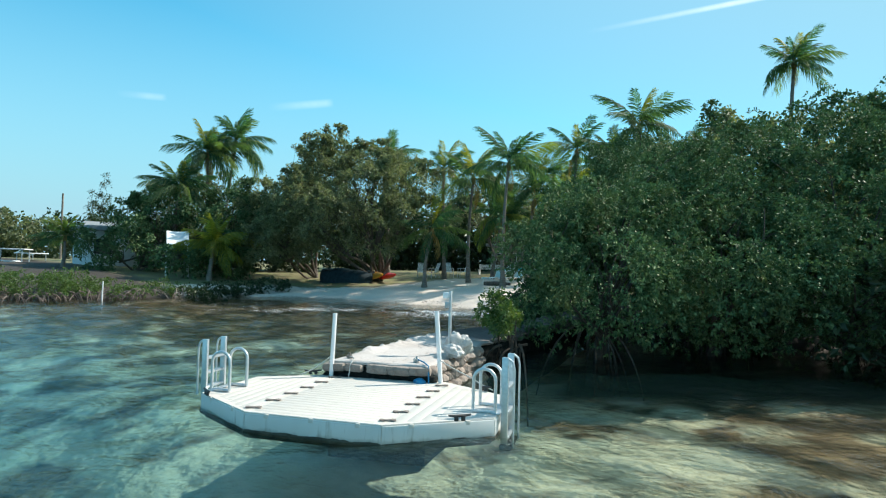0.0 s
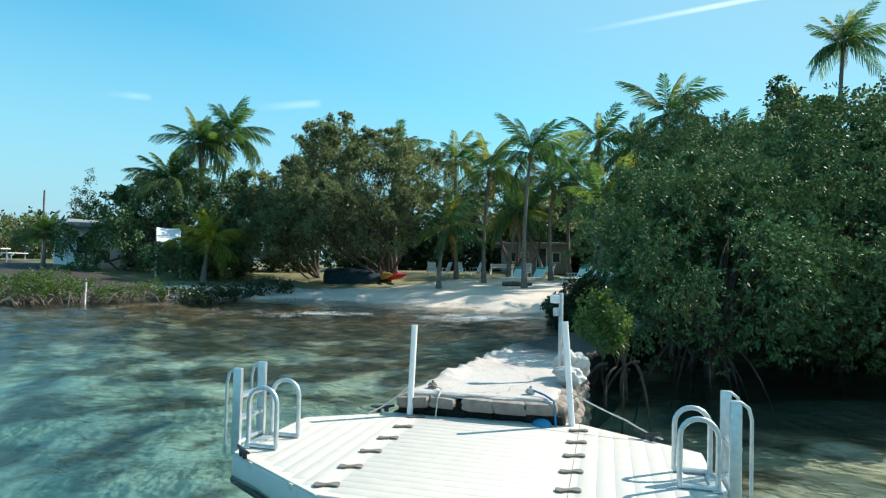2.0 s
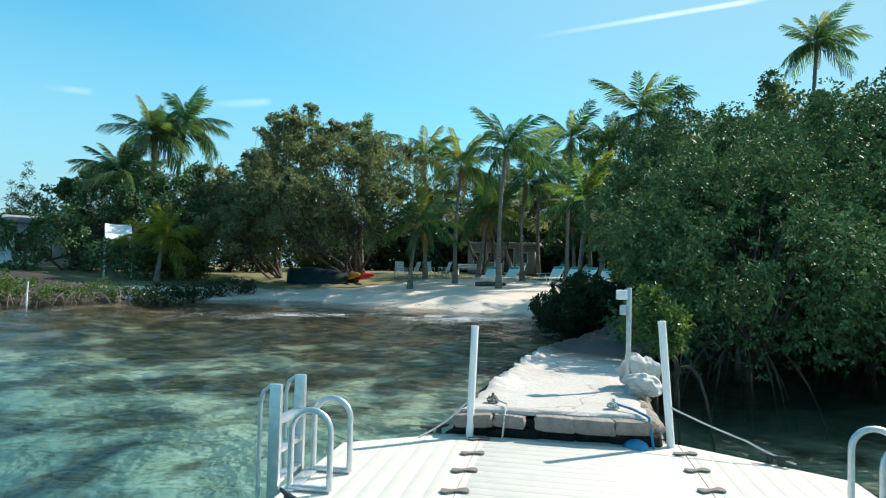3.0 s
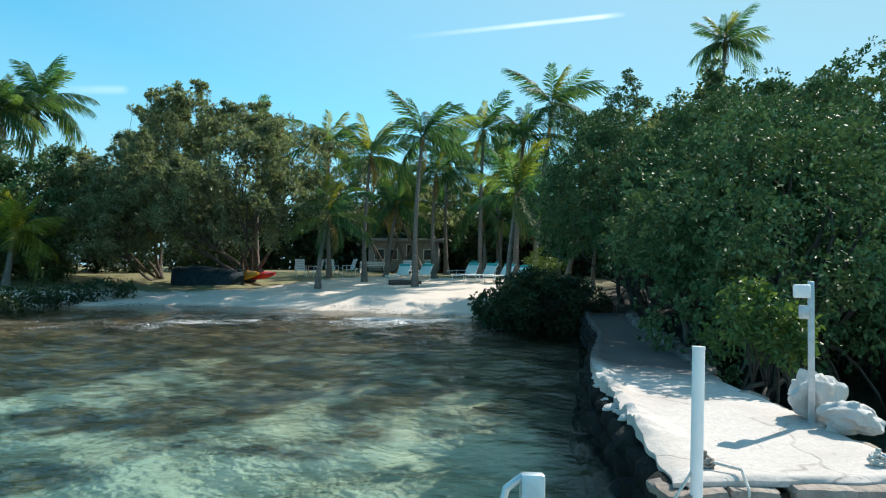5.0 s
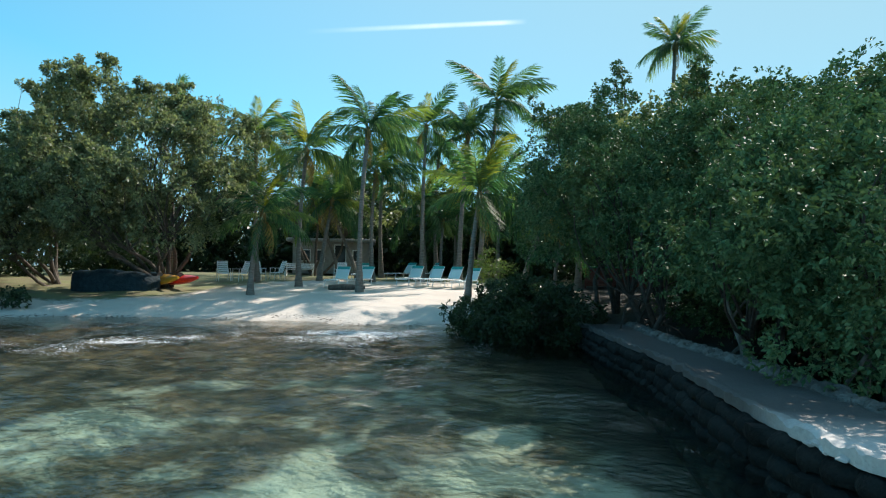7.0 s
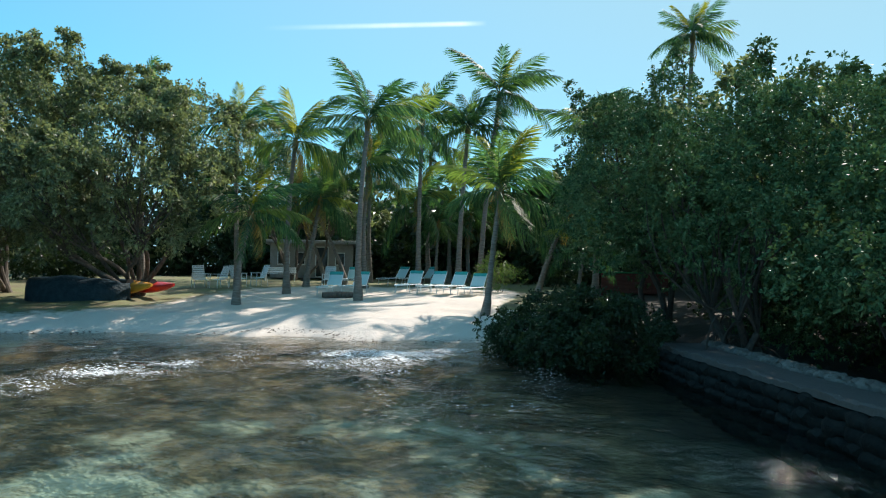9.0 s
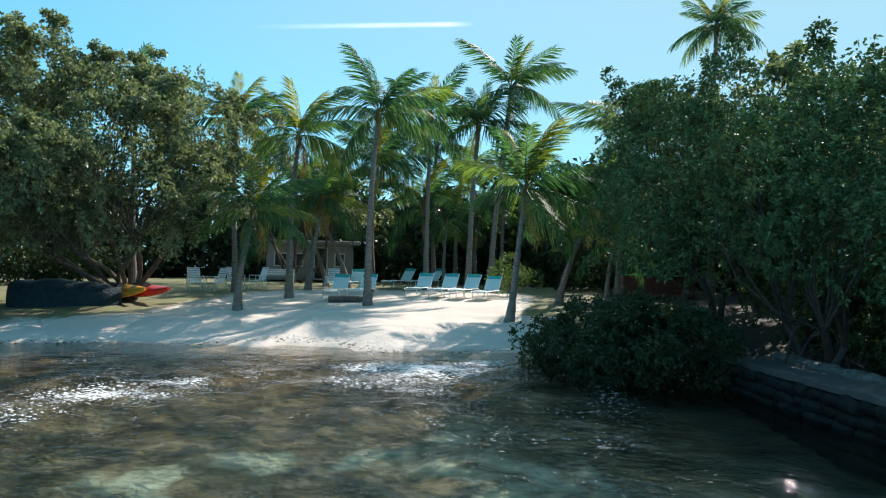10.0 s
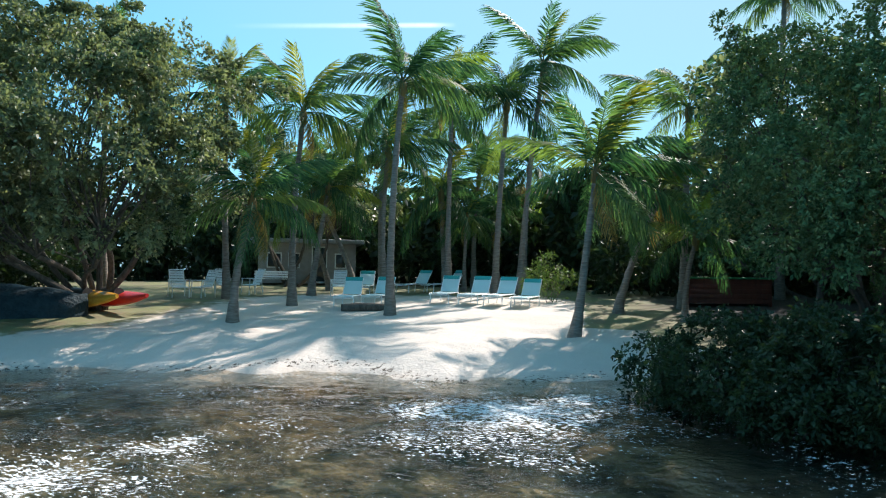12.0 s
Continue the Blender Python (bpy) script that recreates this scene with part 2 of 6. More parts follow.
    col = mix(nt, land, col, lawn)
    # mud colour, also painting in the shade under trees, bush and jetty wall
    mud_shade = nt.nodes.new("ShaderNodeAttribute")
    mud_shade.attribute_name = "mud_shade"
    col = mix(nt, mud_shade.outputs["Fac"], col, mix(nt, fine, (0.016, 0.014, 0.012), (0.06, 0.048, 0.036)))
    nt.links.new(col, b.inputs["Base Color"])
    b.inputs["Roughness"].default_value = 0.9
    height = maths(nt, "ADD", maths(nt, "MULTIPLY", lumps, 1.0), maths(nt, "MULTIPLY", noise_node(nt, 14, 4, vector=co), 0.5))
    bump(nt, b, height, 0.7, 0.05)
    return m


def water_material():
    """Clear shallow water: see-through with a green tint, mirroring by its slope, with ripples and floating flecks of foam."""
    m, nt, b = material("water")
    nt.nodes.remove(b)
    out = nt.nodes["Material Output"]
    co = nt.nodes.new("ShaderNodeTexCoord").outputs["Object"]
    long = noise_node(nt, 0.7, 2, 0.5, vector=co, stretch=(1.0, 1.8, 1, 35))
    mid = noise_node(nt, 2.4, 3, 0.5, vector=co, stretch=(1.0, 1.3, 1, 28))
    fine = noise_node(nt, 8.0, 4, 0.55, vector=co, stretch=(1.0, 1.2, 1, 40))
    height = maths(nt, "ADD", maths(nt, "MULTIPLY", long, 0.8), maths(nt, "MULTIPLY_ADD", fine, 0.28, maths(nt, "MULTIPLY", mid, 0.8)))
    bp = nt.nodes.new("ShaderNodeBump")
    bp.inputs["Strength"].default_value, bp.inputs["Distance"].default_value = 1.0, 0.07
    nt.links.new(height, bp.inputs["Height"])
    fres = nt.nodes.new("ShaderNodeFresnel")
    fres.inputs["IOR"].default_value = 1.33
    nt.links.new(bp.outputs[0], fres.inputs["Normal"])
    clear = nt.nodes.new("ShaderNodeBsdfTransparent")
    deep = nt.nodes.new("ShaderNodeAttribute")
    deep.attribute_name = "deep"
    tint = mix(nt, deep.outputs["Fac"], (0.97, 0.94, 0.87), (0.50, 0.77, 0.84))
    tint = mix(nt, maths(nt, "MULTIPLY", maths(nt, "SUBTRACT", deep.outputs["Fac"], 1.0), 1.7, clamp=True), tint, (0.20, 0.53, 0.74))
    # dark and light of the ripples, put into the water's tint
    ripple_shade = ramp(nt, maths(nt, "MULTIPLY_ADD", mid, 0.6, maths(nt, "MULTIPLY", long, 0.4)), [(0.38, (0.76, 0.80, 0.82)), (0.50, (0.94, 0.95, 0.95)), (0.60, (1.0, 1.0, 0.98))])
    tint = mix(nt, 1.0, tint, ripple_shade, "MULTIPLY")
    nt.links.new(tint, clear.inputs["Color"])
    # fine matter floating in the deeper water scatters some light back
    murk = nt.nodes.new("ShaderNodeBsdfDiffuse")
    murk.inputs["Color"].default_value = (0.055, 0.21, 0.225, 1)
    inside = nt.nodes.new("ShaderNodeMixShader")
    nt.links.new(maths(nt, "MULTIPLY", deep.outputs["Fac"], 0.06), inside.inputs[0])
    nt.links.new(clear.outputs[0], inside.inputs[1])
    nt.links.new(murk.outputs[0], inside.inputs[2])
    gloss = nt.nodes.new("ShaderNodeBsdfGlossy")
    gloss.inputs["Roughness"].default_value = 0.035
    nt.links.new(bp.outputs[0], gloss.inputs["Normal"])
    body = nt.nodes.new("ShaderNodeMixShader")
    nt.links.new(maths(nt, "MULTIPLY", fres.outputs[0], 0.84), body.inputs[0])
    nt.links.new(inside.outputs[0], body.inputs[1])
    nt.links.new(gloss.outputs[0], body.inputs[2])
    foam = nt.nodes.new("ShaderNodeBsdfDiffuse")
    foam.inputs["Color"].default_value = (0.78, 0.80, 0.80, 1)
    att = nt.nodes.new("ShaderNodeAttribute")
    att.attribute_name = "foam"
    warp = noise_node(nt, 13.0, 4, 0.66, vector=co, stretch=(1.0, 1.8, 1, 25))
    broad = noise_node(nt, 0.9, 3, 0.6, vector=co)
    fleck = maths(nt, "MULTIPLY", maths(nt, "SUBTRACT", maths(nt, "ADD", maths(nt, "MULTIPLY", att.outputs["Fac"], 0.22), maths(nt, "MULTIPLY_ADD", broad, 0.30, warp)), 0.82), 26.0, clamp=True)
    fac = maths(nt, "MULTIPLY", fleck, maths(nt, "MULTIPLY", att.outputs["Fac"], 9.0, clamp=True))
    all_ = nt.nodes.new("ShaderNodeMixShader")
    nt.links.new(fac, all_.inputs[0])
    nt.links.new(body.outputs[0], all_.inputs[1])
    nt.links.new(foam.outputs[0], all_.inputs[2])
    nt.links.new(all_.outputs[0], out.inputs["Surface"])
    return m


GROUND = ground_material()
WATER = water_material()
MANGROVE = leafage("mangrove leaf", (0.038, 0.086, 0.042), (0.090, 0.160, 0.070), (0.20, 0.265, 0.13), 0.52, 0.08, shine=2.0, warm=(0.80, 1.0, 0.60), tinge=(0.110, 0.135, 0.054), spec=0.09)
FRESH = leafage("young mangrove leaf", (0.05, 0.10, 0.032), (0.085, 0.155, 0.048), (0.16, 0.235, 0.085), 0.42, 0.36, shine=1.4)
TREELEAF = leafage("tree leaf", (0.082, 0.102, 0.057), (0.152, 0.178, 0.098), (0.27, 0.29, 0.18), 0.45, 0.38, shine=1.8, warm=(0.95, 1.0, 0.55))
PALMLEAF = leafage("palm leaflet", (0.026, 0.066, 0.042), (0.060, 0.116, 0.064), (0.14, 0.19, 0.095), 0.5, 0.44, 1.5, shine=2.1, warm=(0.68, 1.0, 0.46), aged=(0.24, 0.235, 0.055), spec=0.12)
YOUNGPALM = leafage("young palm leaflet", (0.12, 0.16, 0.03), (0.21, 0.245, 0.05), (0.34, 0.34, 0.09), 0.45, 0.5, 1.5, spec=0.15)
PALMDRY = leafage("dry palm leaflet", (0.16, 0.12, 0.05), (0.24, 0.18, 0.07), (0.34, 0.27, 0.10), 0.5, 0.35, 1.5)
HEDGE = leafage("hedge leaf", (0.020, 0.037, 0.018), (0.036, 0.062, 0.027), (0.064, 0.095, 0.042), 0.42, 0.25, shine=1.4, warm=(0.85, 1.0, 0.4))
BARK = surface("grey bark", (0.09, 0.075, 0.06), (0.24, 0.21, 0.18), 14, 0.9, relief=0.8, depth=0.02, stretch=(1, 1, 0.3, 0))
PALMBARK = surface("palm bark", (0.11, 0.092, 0.078), (0.29, 0.25, 0.215), 9, 0.9, relief=0.9, depth=0.02, stretch=(0.5, 0.5, 3.0, 0))
ROOTBARK = surface("mangrove root", (0.025, 0.019, 0.015), (0.085, 0.062, 0.048), 12, 0.8, relief=0.6)
PALEROOT = surface("pale mangrove root", (0.10, 0.075, 0.065), (0.27, 0.215, 0.19), 12, 0.8, relief=0.6)
DARKBARK = surface("dark bark", (0.045, 0.037, 0.03), (0.15, 0.125, 0.105), 14, 0.9, relief=0.8, depth=0.02, stretch=(1, 1, 0.3, 0))
PLASTIC = surface("white dock plastic", (0.585, 0.54, 0.48), (0.645, 0.60, 0.54), 7, 0.6, relief=0.15, depth=0.004, stain=(0.58, 0.55, 0.51))
WEEDY = surface("weedy plastic", (0.012, 0.015, 0.010), (0.085, 0.08, 0.055), 9, 0.8, relief=0.6)
COUPLER = surface("brown rubber", (0.14, 0.115, 0.10), (0.24, 0.20, 0.175), 12, 0.7)
BLACK = surface("black rubber", (0.015, 0.015, 0.016), (0.04, 0.04, 0.04), 15, 0.5)
ALU = surface("aluminium", (0.52, 0.56, 0.58), (0.66, 0.70, 0.72), 22, 0.38, metal=0.75, relief=0.1, depth=0.002)
PVC = surface("white post", (0.74, 0.75, 0.76), (0.82, 0.82, 0.82), 8, 0.4, relief=0.08, depth=0.002, stain=(0.66, 0.66, 0.64))
STEEL = surface("galvanised steel", (0.42, 0.44, 0.45), (0.58, 0.60, 0.61), 18, 0.45, metal=0.6, relief=0.1)


def concrete_material():
    """Old sun-bleached concrete: fine grit, broad stains and a few thin cracks."""
    m, nt, b = material("worn concrete")
    co = nt.nodes.new("ShaderNodeTexCoord").outputs["Object"]
    grit = noise_node(nt, 26, 6, 0.65, vector=co)
    big = noise_node(nt, 1.3, 5, 0.6, vector=co)
    col = ramp(nt, grit, [(0.3, (0.45, 0.405, 0.375)), (0.7, (0.60, 0.555, 0.52))])
    col = mix(nt, maths(nt, "MULTIPLY", maths(nt, "SUBTRACT", big, 0.46), 3.2, clamp=True), col, (0.43, 0.375, 0.34))
    wob = nt.nodes.new("ShaderNodeTexNoise")
    wob.inputs["Scale"].default_value = 2.2
    nt.links.new(co, wob.inputs["Vector"])
    bent = mix(nt, 0.25, co, wob.outputs["Color"])
    vo = nt.nodes.new("ShaderNodeTexVoronoi")
    vo.feature = "DISTANCE_TO_EDGE"
    vo.inputs["Scale"].default_value = 1.0
    nt.links.new(bent, vo.inputs["Vector"])
    crack = maths(nt, "SUBTRACT", 1.0, maths(nt, "MULTIPLY", vo.outputs["Distance"], 90.0), clamp=True)
    crack = maths(nt, "MULTIPLY", crack, maths(nt, "MULTIPLY", maths(nt, "SUBTRACT", big, 0.42), 6.0, clamp=True))
    col = mix(nt, maths(nt, "MULTIPLY", crack, 0.5), col, (0.14, 0.11, 0.095))
    pits = maths(nt, "MULTIPLY", maths(nt, "SUBTRACT", noise_node(nt, 11, 3, 0.6, vector=co), 0.66), 9.0, clamp=True)
    col = mix(nt, maths(nt, "MULTIPLY", pits, 0.6), col, (0.26, 0.225, 0.20))
    # the part under the mangroves is darkened in mottled colour, standing in for shade
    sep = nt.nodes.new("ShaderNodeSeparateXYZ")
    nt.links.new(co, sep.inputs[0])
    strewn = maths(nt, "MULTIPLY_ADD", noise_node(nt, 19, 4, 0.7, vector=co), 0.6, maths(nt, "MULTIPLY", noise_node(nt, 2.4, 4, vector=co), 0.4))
    slab_shade = maths(nt, "MULTIPLY", maths(nt, "MULTIPLY", maths(nt, "SUBTRACT", strewn, 0.24), 8.0, clamp=True), maths(nt, "MULTIPLY", maths(nt, "SUBTRACT", sep.outputs[1], 11.4), 0.9, clamp=True))
    col = mix(nt, maths(nt, "MULTIPLY", slab_shade, 0.9), col, mix(nt, grit, (0.016, 0.015, 0.015), (0.055, 0.050, 0.046)))
    nt.links.new(col, b.inputs["Base Color"])
    b.inputs["Roughness"].default_value = 0.93
    bump(nt, b, maths(nt, "SUBTRACT", maths(nt, "MULTIPLY_ADD", big, 0.5, grit), maths(nt, "MULTIPLY", maths(nt, "ADD", crack, pits), 0.8)), 0.55, 0.012)
    return m


def dockside_material():
    """White plastic with run-down stains and a brown tide mark above the water."""
    m, nt, b = material("stained dock side")
    co = nt.nodes.new("ShaderNodeTexCoord").outputs["Object"]
    z = nt.nodes.new("ShaderNodeSeparateXYZ")
    nt.links.new(co, z.inputs[0])
    runs = noise_node(nt, 9, 4, 0.65, vector=co, stretch=(1, 1, 0.12, 0))
    big = noise_node(nt, 2.2, 3, vector=co)
    col = mix(nt, big, (0.54, 0.54, 0.52), (0.68, 0.68, 0.66))
    col = mix(nt, maths(nt, "MULTIPLY", maths(nt, "SUBTRACT", maths(nt, "MULTIPLY_ADD", big, 0.4, runs), 0.78), 5.0, clamp=True), col, (0.30, 0.26, 0.21))
    tide = maths(nt, "MULTIPLY", maths(nt, "SUBTRACT", maths(nt, "MULTIPLY_ADD", runs, 0.14, 0.185), z.outputs[2]), 14.0, clamp=True)
    col = mix(nt, maths(nt, "MULTIPLY", tide, 0.8), col, (0.17, 0.14, 0.10))
    nt.links.new(col, b.inputs["Base Color"])
    b.inputs["Roughness"].default_value = 0.55
    bump(nt, b, runs, 0.15, 0.004)
    return m


DOCKSIDE = dockside_material()
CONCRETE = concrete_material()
STONE = surface("weathered stone", (0.19, 0.15, 0.125), (0.42, 0.355, 0.305), 6, 0.9, relief=0.9, depth=0.04, stain=(0.16, 0.14, 0.125), vary=0.35)
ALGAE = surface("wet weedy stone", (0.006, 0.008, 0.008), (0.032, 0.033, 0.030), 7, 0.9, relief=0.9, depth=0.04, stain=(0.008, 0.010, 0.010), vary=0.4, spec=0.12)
# the weathered stone again, darkened so the kerb carries its edge's shade
KERBSTONE = surface("stone with painted shade", (0.07, 0.062, 0.055), (0.20, 0.18, 0.16), 6, 0.9, relief=0.9, depth=0.04, stain=(0.05, 0.048, 0.04), vary=0.35)
BOULDER = surface("pale boulder", (0.46, 0.43, 0.41), (0.68, 0.65, 0.62), 5, 0.9, relief=0.9, depth=0.04, stain=(0.36, 0.33, 0.31))
ROPE = surface("rope", (0.48, 0.46, 0.42), (0.66, 0.64, 0.60), 60, 0.9, relief=0.6)
BLUE = surface("blue plastic", (0.01, 0.14, 0.30), (0.02, 0.22, 0.40), 9, 0.5)
CHAIRWHITE = surface("white chair frame", (0.74, 0.76, 0.76), (0.82, 0.83, 0.83), 12, 0.4)
SLING = surface("aqua sling cloth", (0.52, 0.70, 0.72), (0.62, 0.78, 0.79), 40, 0.8, relief=0.3, depth=0.003)
TEAL = surface("teal band", (0.02, 0.30, 0.30), (0.04, 0.40, 0.38), 30, 0.8)
KAYAKRED = surface("red plastic", (0.55, 0.02, 0.02), (0.68, 0.04, 0.03), 8, 0.35)
KAYAKYELLOW = surface("yellow plastic", (0.62, 0.26, 0.02), (0.72, 0.36, 0.04), 8, 0.35)
TARP = surface("dark tarpaulin", (0.010, 0.022, 0.030), (0.026, 0.050, 0.062), 5, 0.7, relief=1.0, depth=0.05, spec=0.2)
PLASTER = surface("pale plaster", (0.28, 0.265, 0.25), (0.38, 0.365, 0.345), 4, 0.85)
WHITEWALL = surface("white painted wall", (0.66, 0.68, 0.70), (0.76, 0.78, 0.80), 4, 0.7)
ROOF = surface("grey roof", (0.20, 0.22, 0.23), (0.32, 0.34, 0.35), 8, 0.7, stretch=(1, 6, 1, 0))
GLASS = surface("dark window glass", (0.02, 0.03, 0.035), (0.04, 0.05, 0.055), 3, 0.08)
REDWOOD = surface("red stained wood", (0.075, 0.020, 0.014), (0.14, 0.034, 0.022), 10, 0.6, stretch=(1, 1, 0.2, 0))
GREENCLOTH = surface("green cloth", (0.02, 0.16, 0.06), (0.04, 0.24, 0.09), 20, 0.8)
WOOD = surface("grey driftwood", (0.14, 0.115, 0.095), (0.30, 0.26, 0.22), 8, 0.9, stretch=(1, 1, 0.2, 0))

# ---- ground and water ----
SHORE = [(-400, -60), (-60, -40), (-42, -10), (-36.8, 2), (-36.0, 10.5), (-35.2, 13.5), (-35.0, 15.6), (-35.9, 17.4), (-35.8, 19.2), (-33.6, 20.9), (-31.0, 22.5), (-28.3, 23.6), (-25.6, 23.9), (-23.7, 23.4), (-22.2, 24.0), (-20.5, 24.6),
         (-18.4, 24.0), (-16.8, 22.6), (-15, 21.5), (-12, 20.8), (-9, 20.8), (-5, 22), (0, 24), (10, 26), (60, 20), (400, 0), (3000, 0), (3000, 3000), (-3000, 3000), (-3000, -60)]
PROFILE = ((-60, -25, -12, -6, -3, -1, 0, 1, 2.5, 5, 8, 11, 15, 30, 200), (-2.4, -1.45, -0.85, -0.52, -0.30, -0.06, 0.09, 0.35, 0.68, 0.92, 1.14, 1.34, 1.52, 1.75, 2.2))


def shore_distance(x, y):
    """Metres inland of the water's edge; negative on the water."""
    best, inside = np.full(x.shape, 1e9), np.zeros(x.shape, bool)
    for (ax, ay), (bx, by) in zip(SHORE, SHORE[1:] + SHORE[:1]):
        dx, dy = bx - ax, by - ay
        k = np.clip(((x - ax) * dx + (y - ay) * dy) / (dx * dx + dy * dy), 0, 1)
        best = np.minimum(best, np.hypot(x - ax - k * dx, y - ay - k * dy))
        if dy:
            inside ^= ((ay > y) != (by > y)) & (x < ax + (y - ay) * dx / dy)
    return np.where(inside, best, -best)


def ground_height(x, y):
    x, y = np.asarray(x, float), np.asarray(y, float)
    d = shore_distance(x, y) + 1.2 * (vnoise(x * 0.35, y * 0.35, 3) - 0.5) + 0.5 * (vnoise(x * 1.1, y * 1.1, 5) - 0.5)
    shoal = 1 - 0.45 * np.clip((x + 10.5) / 4, 0, 1) * np.clip((y + 10) / 10, 0, 1)
    shoal = shoal + 0.7 * np.clip((-8.5 - x) / 4, 0, 1) * np.clip((8.5 - y) / 5, 0, 1)
    near = np.clip(1 - np.hypot(x + 28, y - 24) / 60, 0, 1)
    base = np.interp(d, *PROFILE)
    # a low eroded scarp above the wash, and scoured hollows in the dry sand
    edge_y = 23.45 + 0.35 * np.sin(x * 2.3) + 0.25 * (vnoise(x * 2.2, y * 0 + 3.0, 31) - 0.5)
    scarp = 0.05 * np.clip((y - edge_y) / 0.14, 0, 1) * np.clip(1 - (y - edge_y) / 2.2, 0, 1) * np.exp(-((x + 23.7) / 1.1) ** 4)
    hollow = -0.06 * np.exp(-(((x + 21.9) / 0.8) ** 2 + ((y - 28.2) / 0.55) ** 2) ** 2) - 0.06 * np.exp(-(((x + 21.7) / 0.6) ** 2 + ((y - 25.6) / 0.45) ** 2) ** 2)
    base = base + scarp + hollow
    return np.where(base < 0, base * shoal, base) + near * (0.10 * (fnoise(x * 0.8, y * 0.8, 7) - 0.47) + 0.05 * (vnoise(x * 2.6, y * 2.6, 9) - 0.5) + 0.045 * np.exp(-((d - 2.2) / 2.0) ** 2) * (np.abs(vnoise(x * 0.75, y * 1.1, 21) - 0.5) * 2 - 0.45))


def stand(x, y):
    return float(ground_height(np.array([x]), np.array([y]))[0])


def spread(lo, hi, step, far):
    """Even steps from lo to hi, ever wider ones out to far on both sides."""
    fine = list(np.arange(lo, hi, step))
    k, out = step, 0.0
    wide = []
    while out < far:
        k *= 1.32
        out += k
        wide.append(out)
    return np.array([lo - w for w in reversed(wide)] + fine + [fine[-1] + w for w in wide])


def sheet(name, xs, ys, height):
    gx, gy = np.meshgrid(xs, ys)
    gx, gy = gx.ravel(), gy.ravel()
    gz = height(gx, gy)
    nx, ny = len(xs), len(ys)
    i = (np.arange(ny - 1)[:, None] * nx + np.arange(nx - 1)[None, :]).ravel()
    me = array_mesh(name, np.stack([gx, gy, gz], 1), np.stack([i, i + 1, i + 1 + nx, i + nx], 1), True)
    return me, gx, gy


def attribute(me, name, values):
    a = me.attributes.new(name, "FLOAT", "POINT")
    a.data.foreach_set("value", np.asarray(values, np.float32))


me, gx, gy = sheet("ground", spread(-40, 0, 0.17, 2600), spread(3, 40, 0.17, 2600), ground_height)
dist = shore_distance(gx, gy)
# inland cover drawn down both banks, partly to darken sand that lies shaded
left_bank = np.clip((-30.8 - gx) / 3.5, 0, 1)
right_bank = np.clip((gx + 20.5 + 1.6 * (gy > 29)) / 2.0, 0, 1)
attribute(me, "inland", np.clip((dist - 10.5) / 4, 0, 1) + np.clip((dist - 1.6) / 2, 0, 1) * np.maximum(left_bank * 0.9, right_bank))
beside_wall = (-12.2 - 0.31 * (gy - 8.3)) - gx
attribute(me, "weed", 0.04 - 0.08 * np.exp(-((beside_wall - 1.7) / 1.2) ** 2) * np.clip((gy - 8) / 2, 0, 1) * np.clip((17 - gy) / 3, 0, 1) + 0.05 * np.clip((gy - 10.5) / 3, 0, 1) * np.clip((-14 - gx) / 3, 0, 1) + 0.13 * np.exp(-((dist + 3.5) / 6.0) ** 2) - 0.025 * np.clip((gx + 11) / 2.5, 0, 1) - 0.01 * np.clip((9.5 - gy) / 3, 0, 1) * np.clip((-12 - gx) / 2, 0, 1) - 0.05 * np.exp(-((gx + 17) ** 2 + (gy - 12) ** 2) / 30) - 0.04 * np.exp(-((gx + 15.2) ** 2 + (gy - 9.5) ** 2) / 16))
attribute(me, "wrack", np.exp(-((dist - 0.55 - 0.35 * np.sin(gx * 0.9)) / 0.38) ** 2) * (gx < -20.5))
# masks for mud, and for shade and dark reflections put into the bed
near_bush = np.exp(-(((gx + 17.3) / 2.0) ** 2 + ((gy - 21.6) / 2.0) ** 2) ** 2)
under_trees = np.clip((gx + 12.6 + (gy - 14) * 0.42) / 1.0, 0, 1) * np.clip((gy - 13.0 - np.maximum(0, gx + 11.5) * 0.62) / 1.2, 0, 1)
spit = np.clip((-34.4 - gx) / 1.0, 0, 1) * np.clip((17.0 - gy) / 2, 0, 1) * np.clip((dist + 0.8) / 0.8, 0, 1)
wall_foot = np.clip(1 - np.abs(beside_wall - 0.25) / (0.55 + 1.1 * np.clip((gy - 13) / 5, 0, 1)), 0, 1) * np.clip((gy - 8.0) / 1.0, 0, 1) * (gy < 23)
attribute(me, "mud_shade", np.maximum.reduce([np.clip(wall_foot * 1.6, 0, 0.9), np.clip((gx + 18.0 + (gy - 22) * 0.1) / 1.5, 0, 1) * np.clip((dist + 1.5) / 1.5, 0, 1) * np.clip((42 - gy) / 6, 0, 1), near_bush, under_trees * (gy < 24), spit]))
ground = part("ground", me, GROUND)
tagged(ground, "pale beach sand running into shallow seabed and dry lawn", "ground", kind="structure")

SEA = 0.20
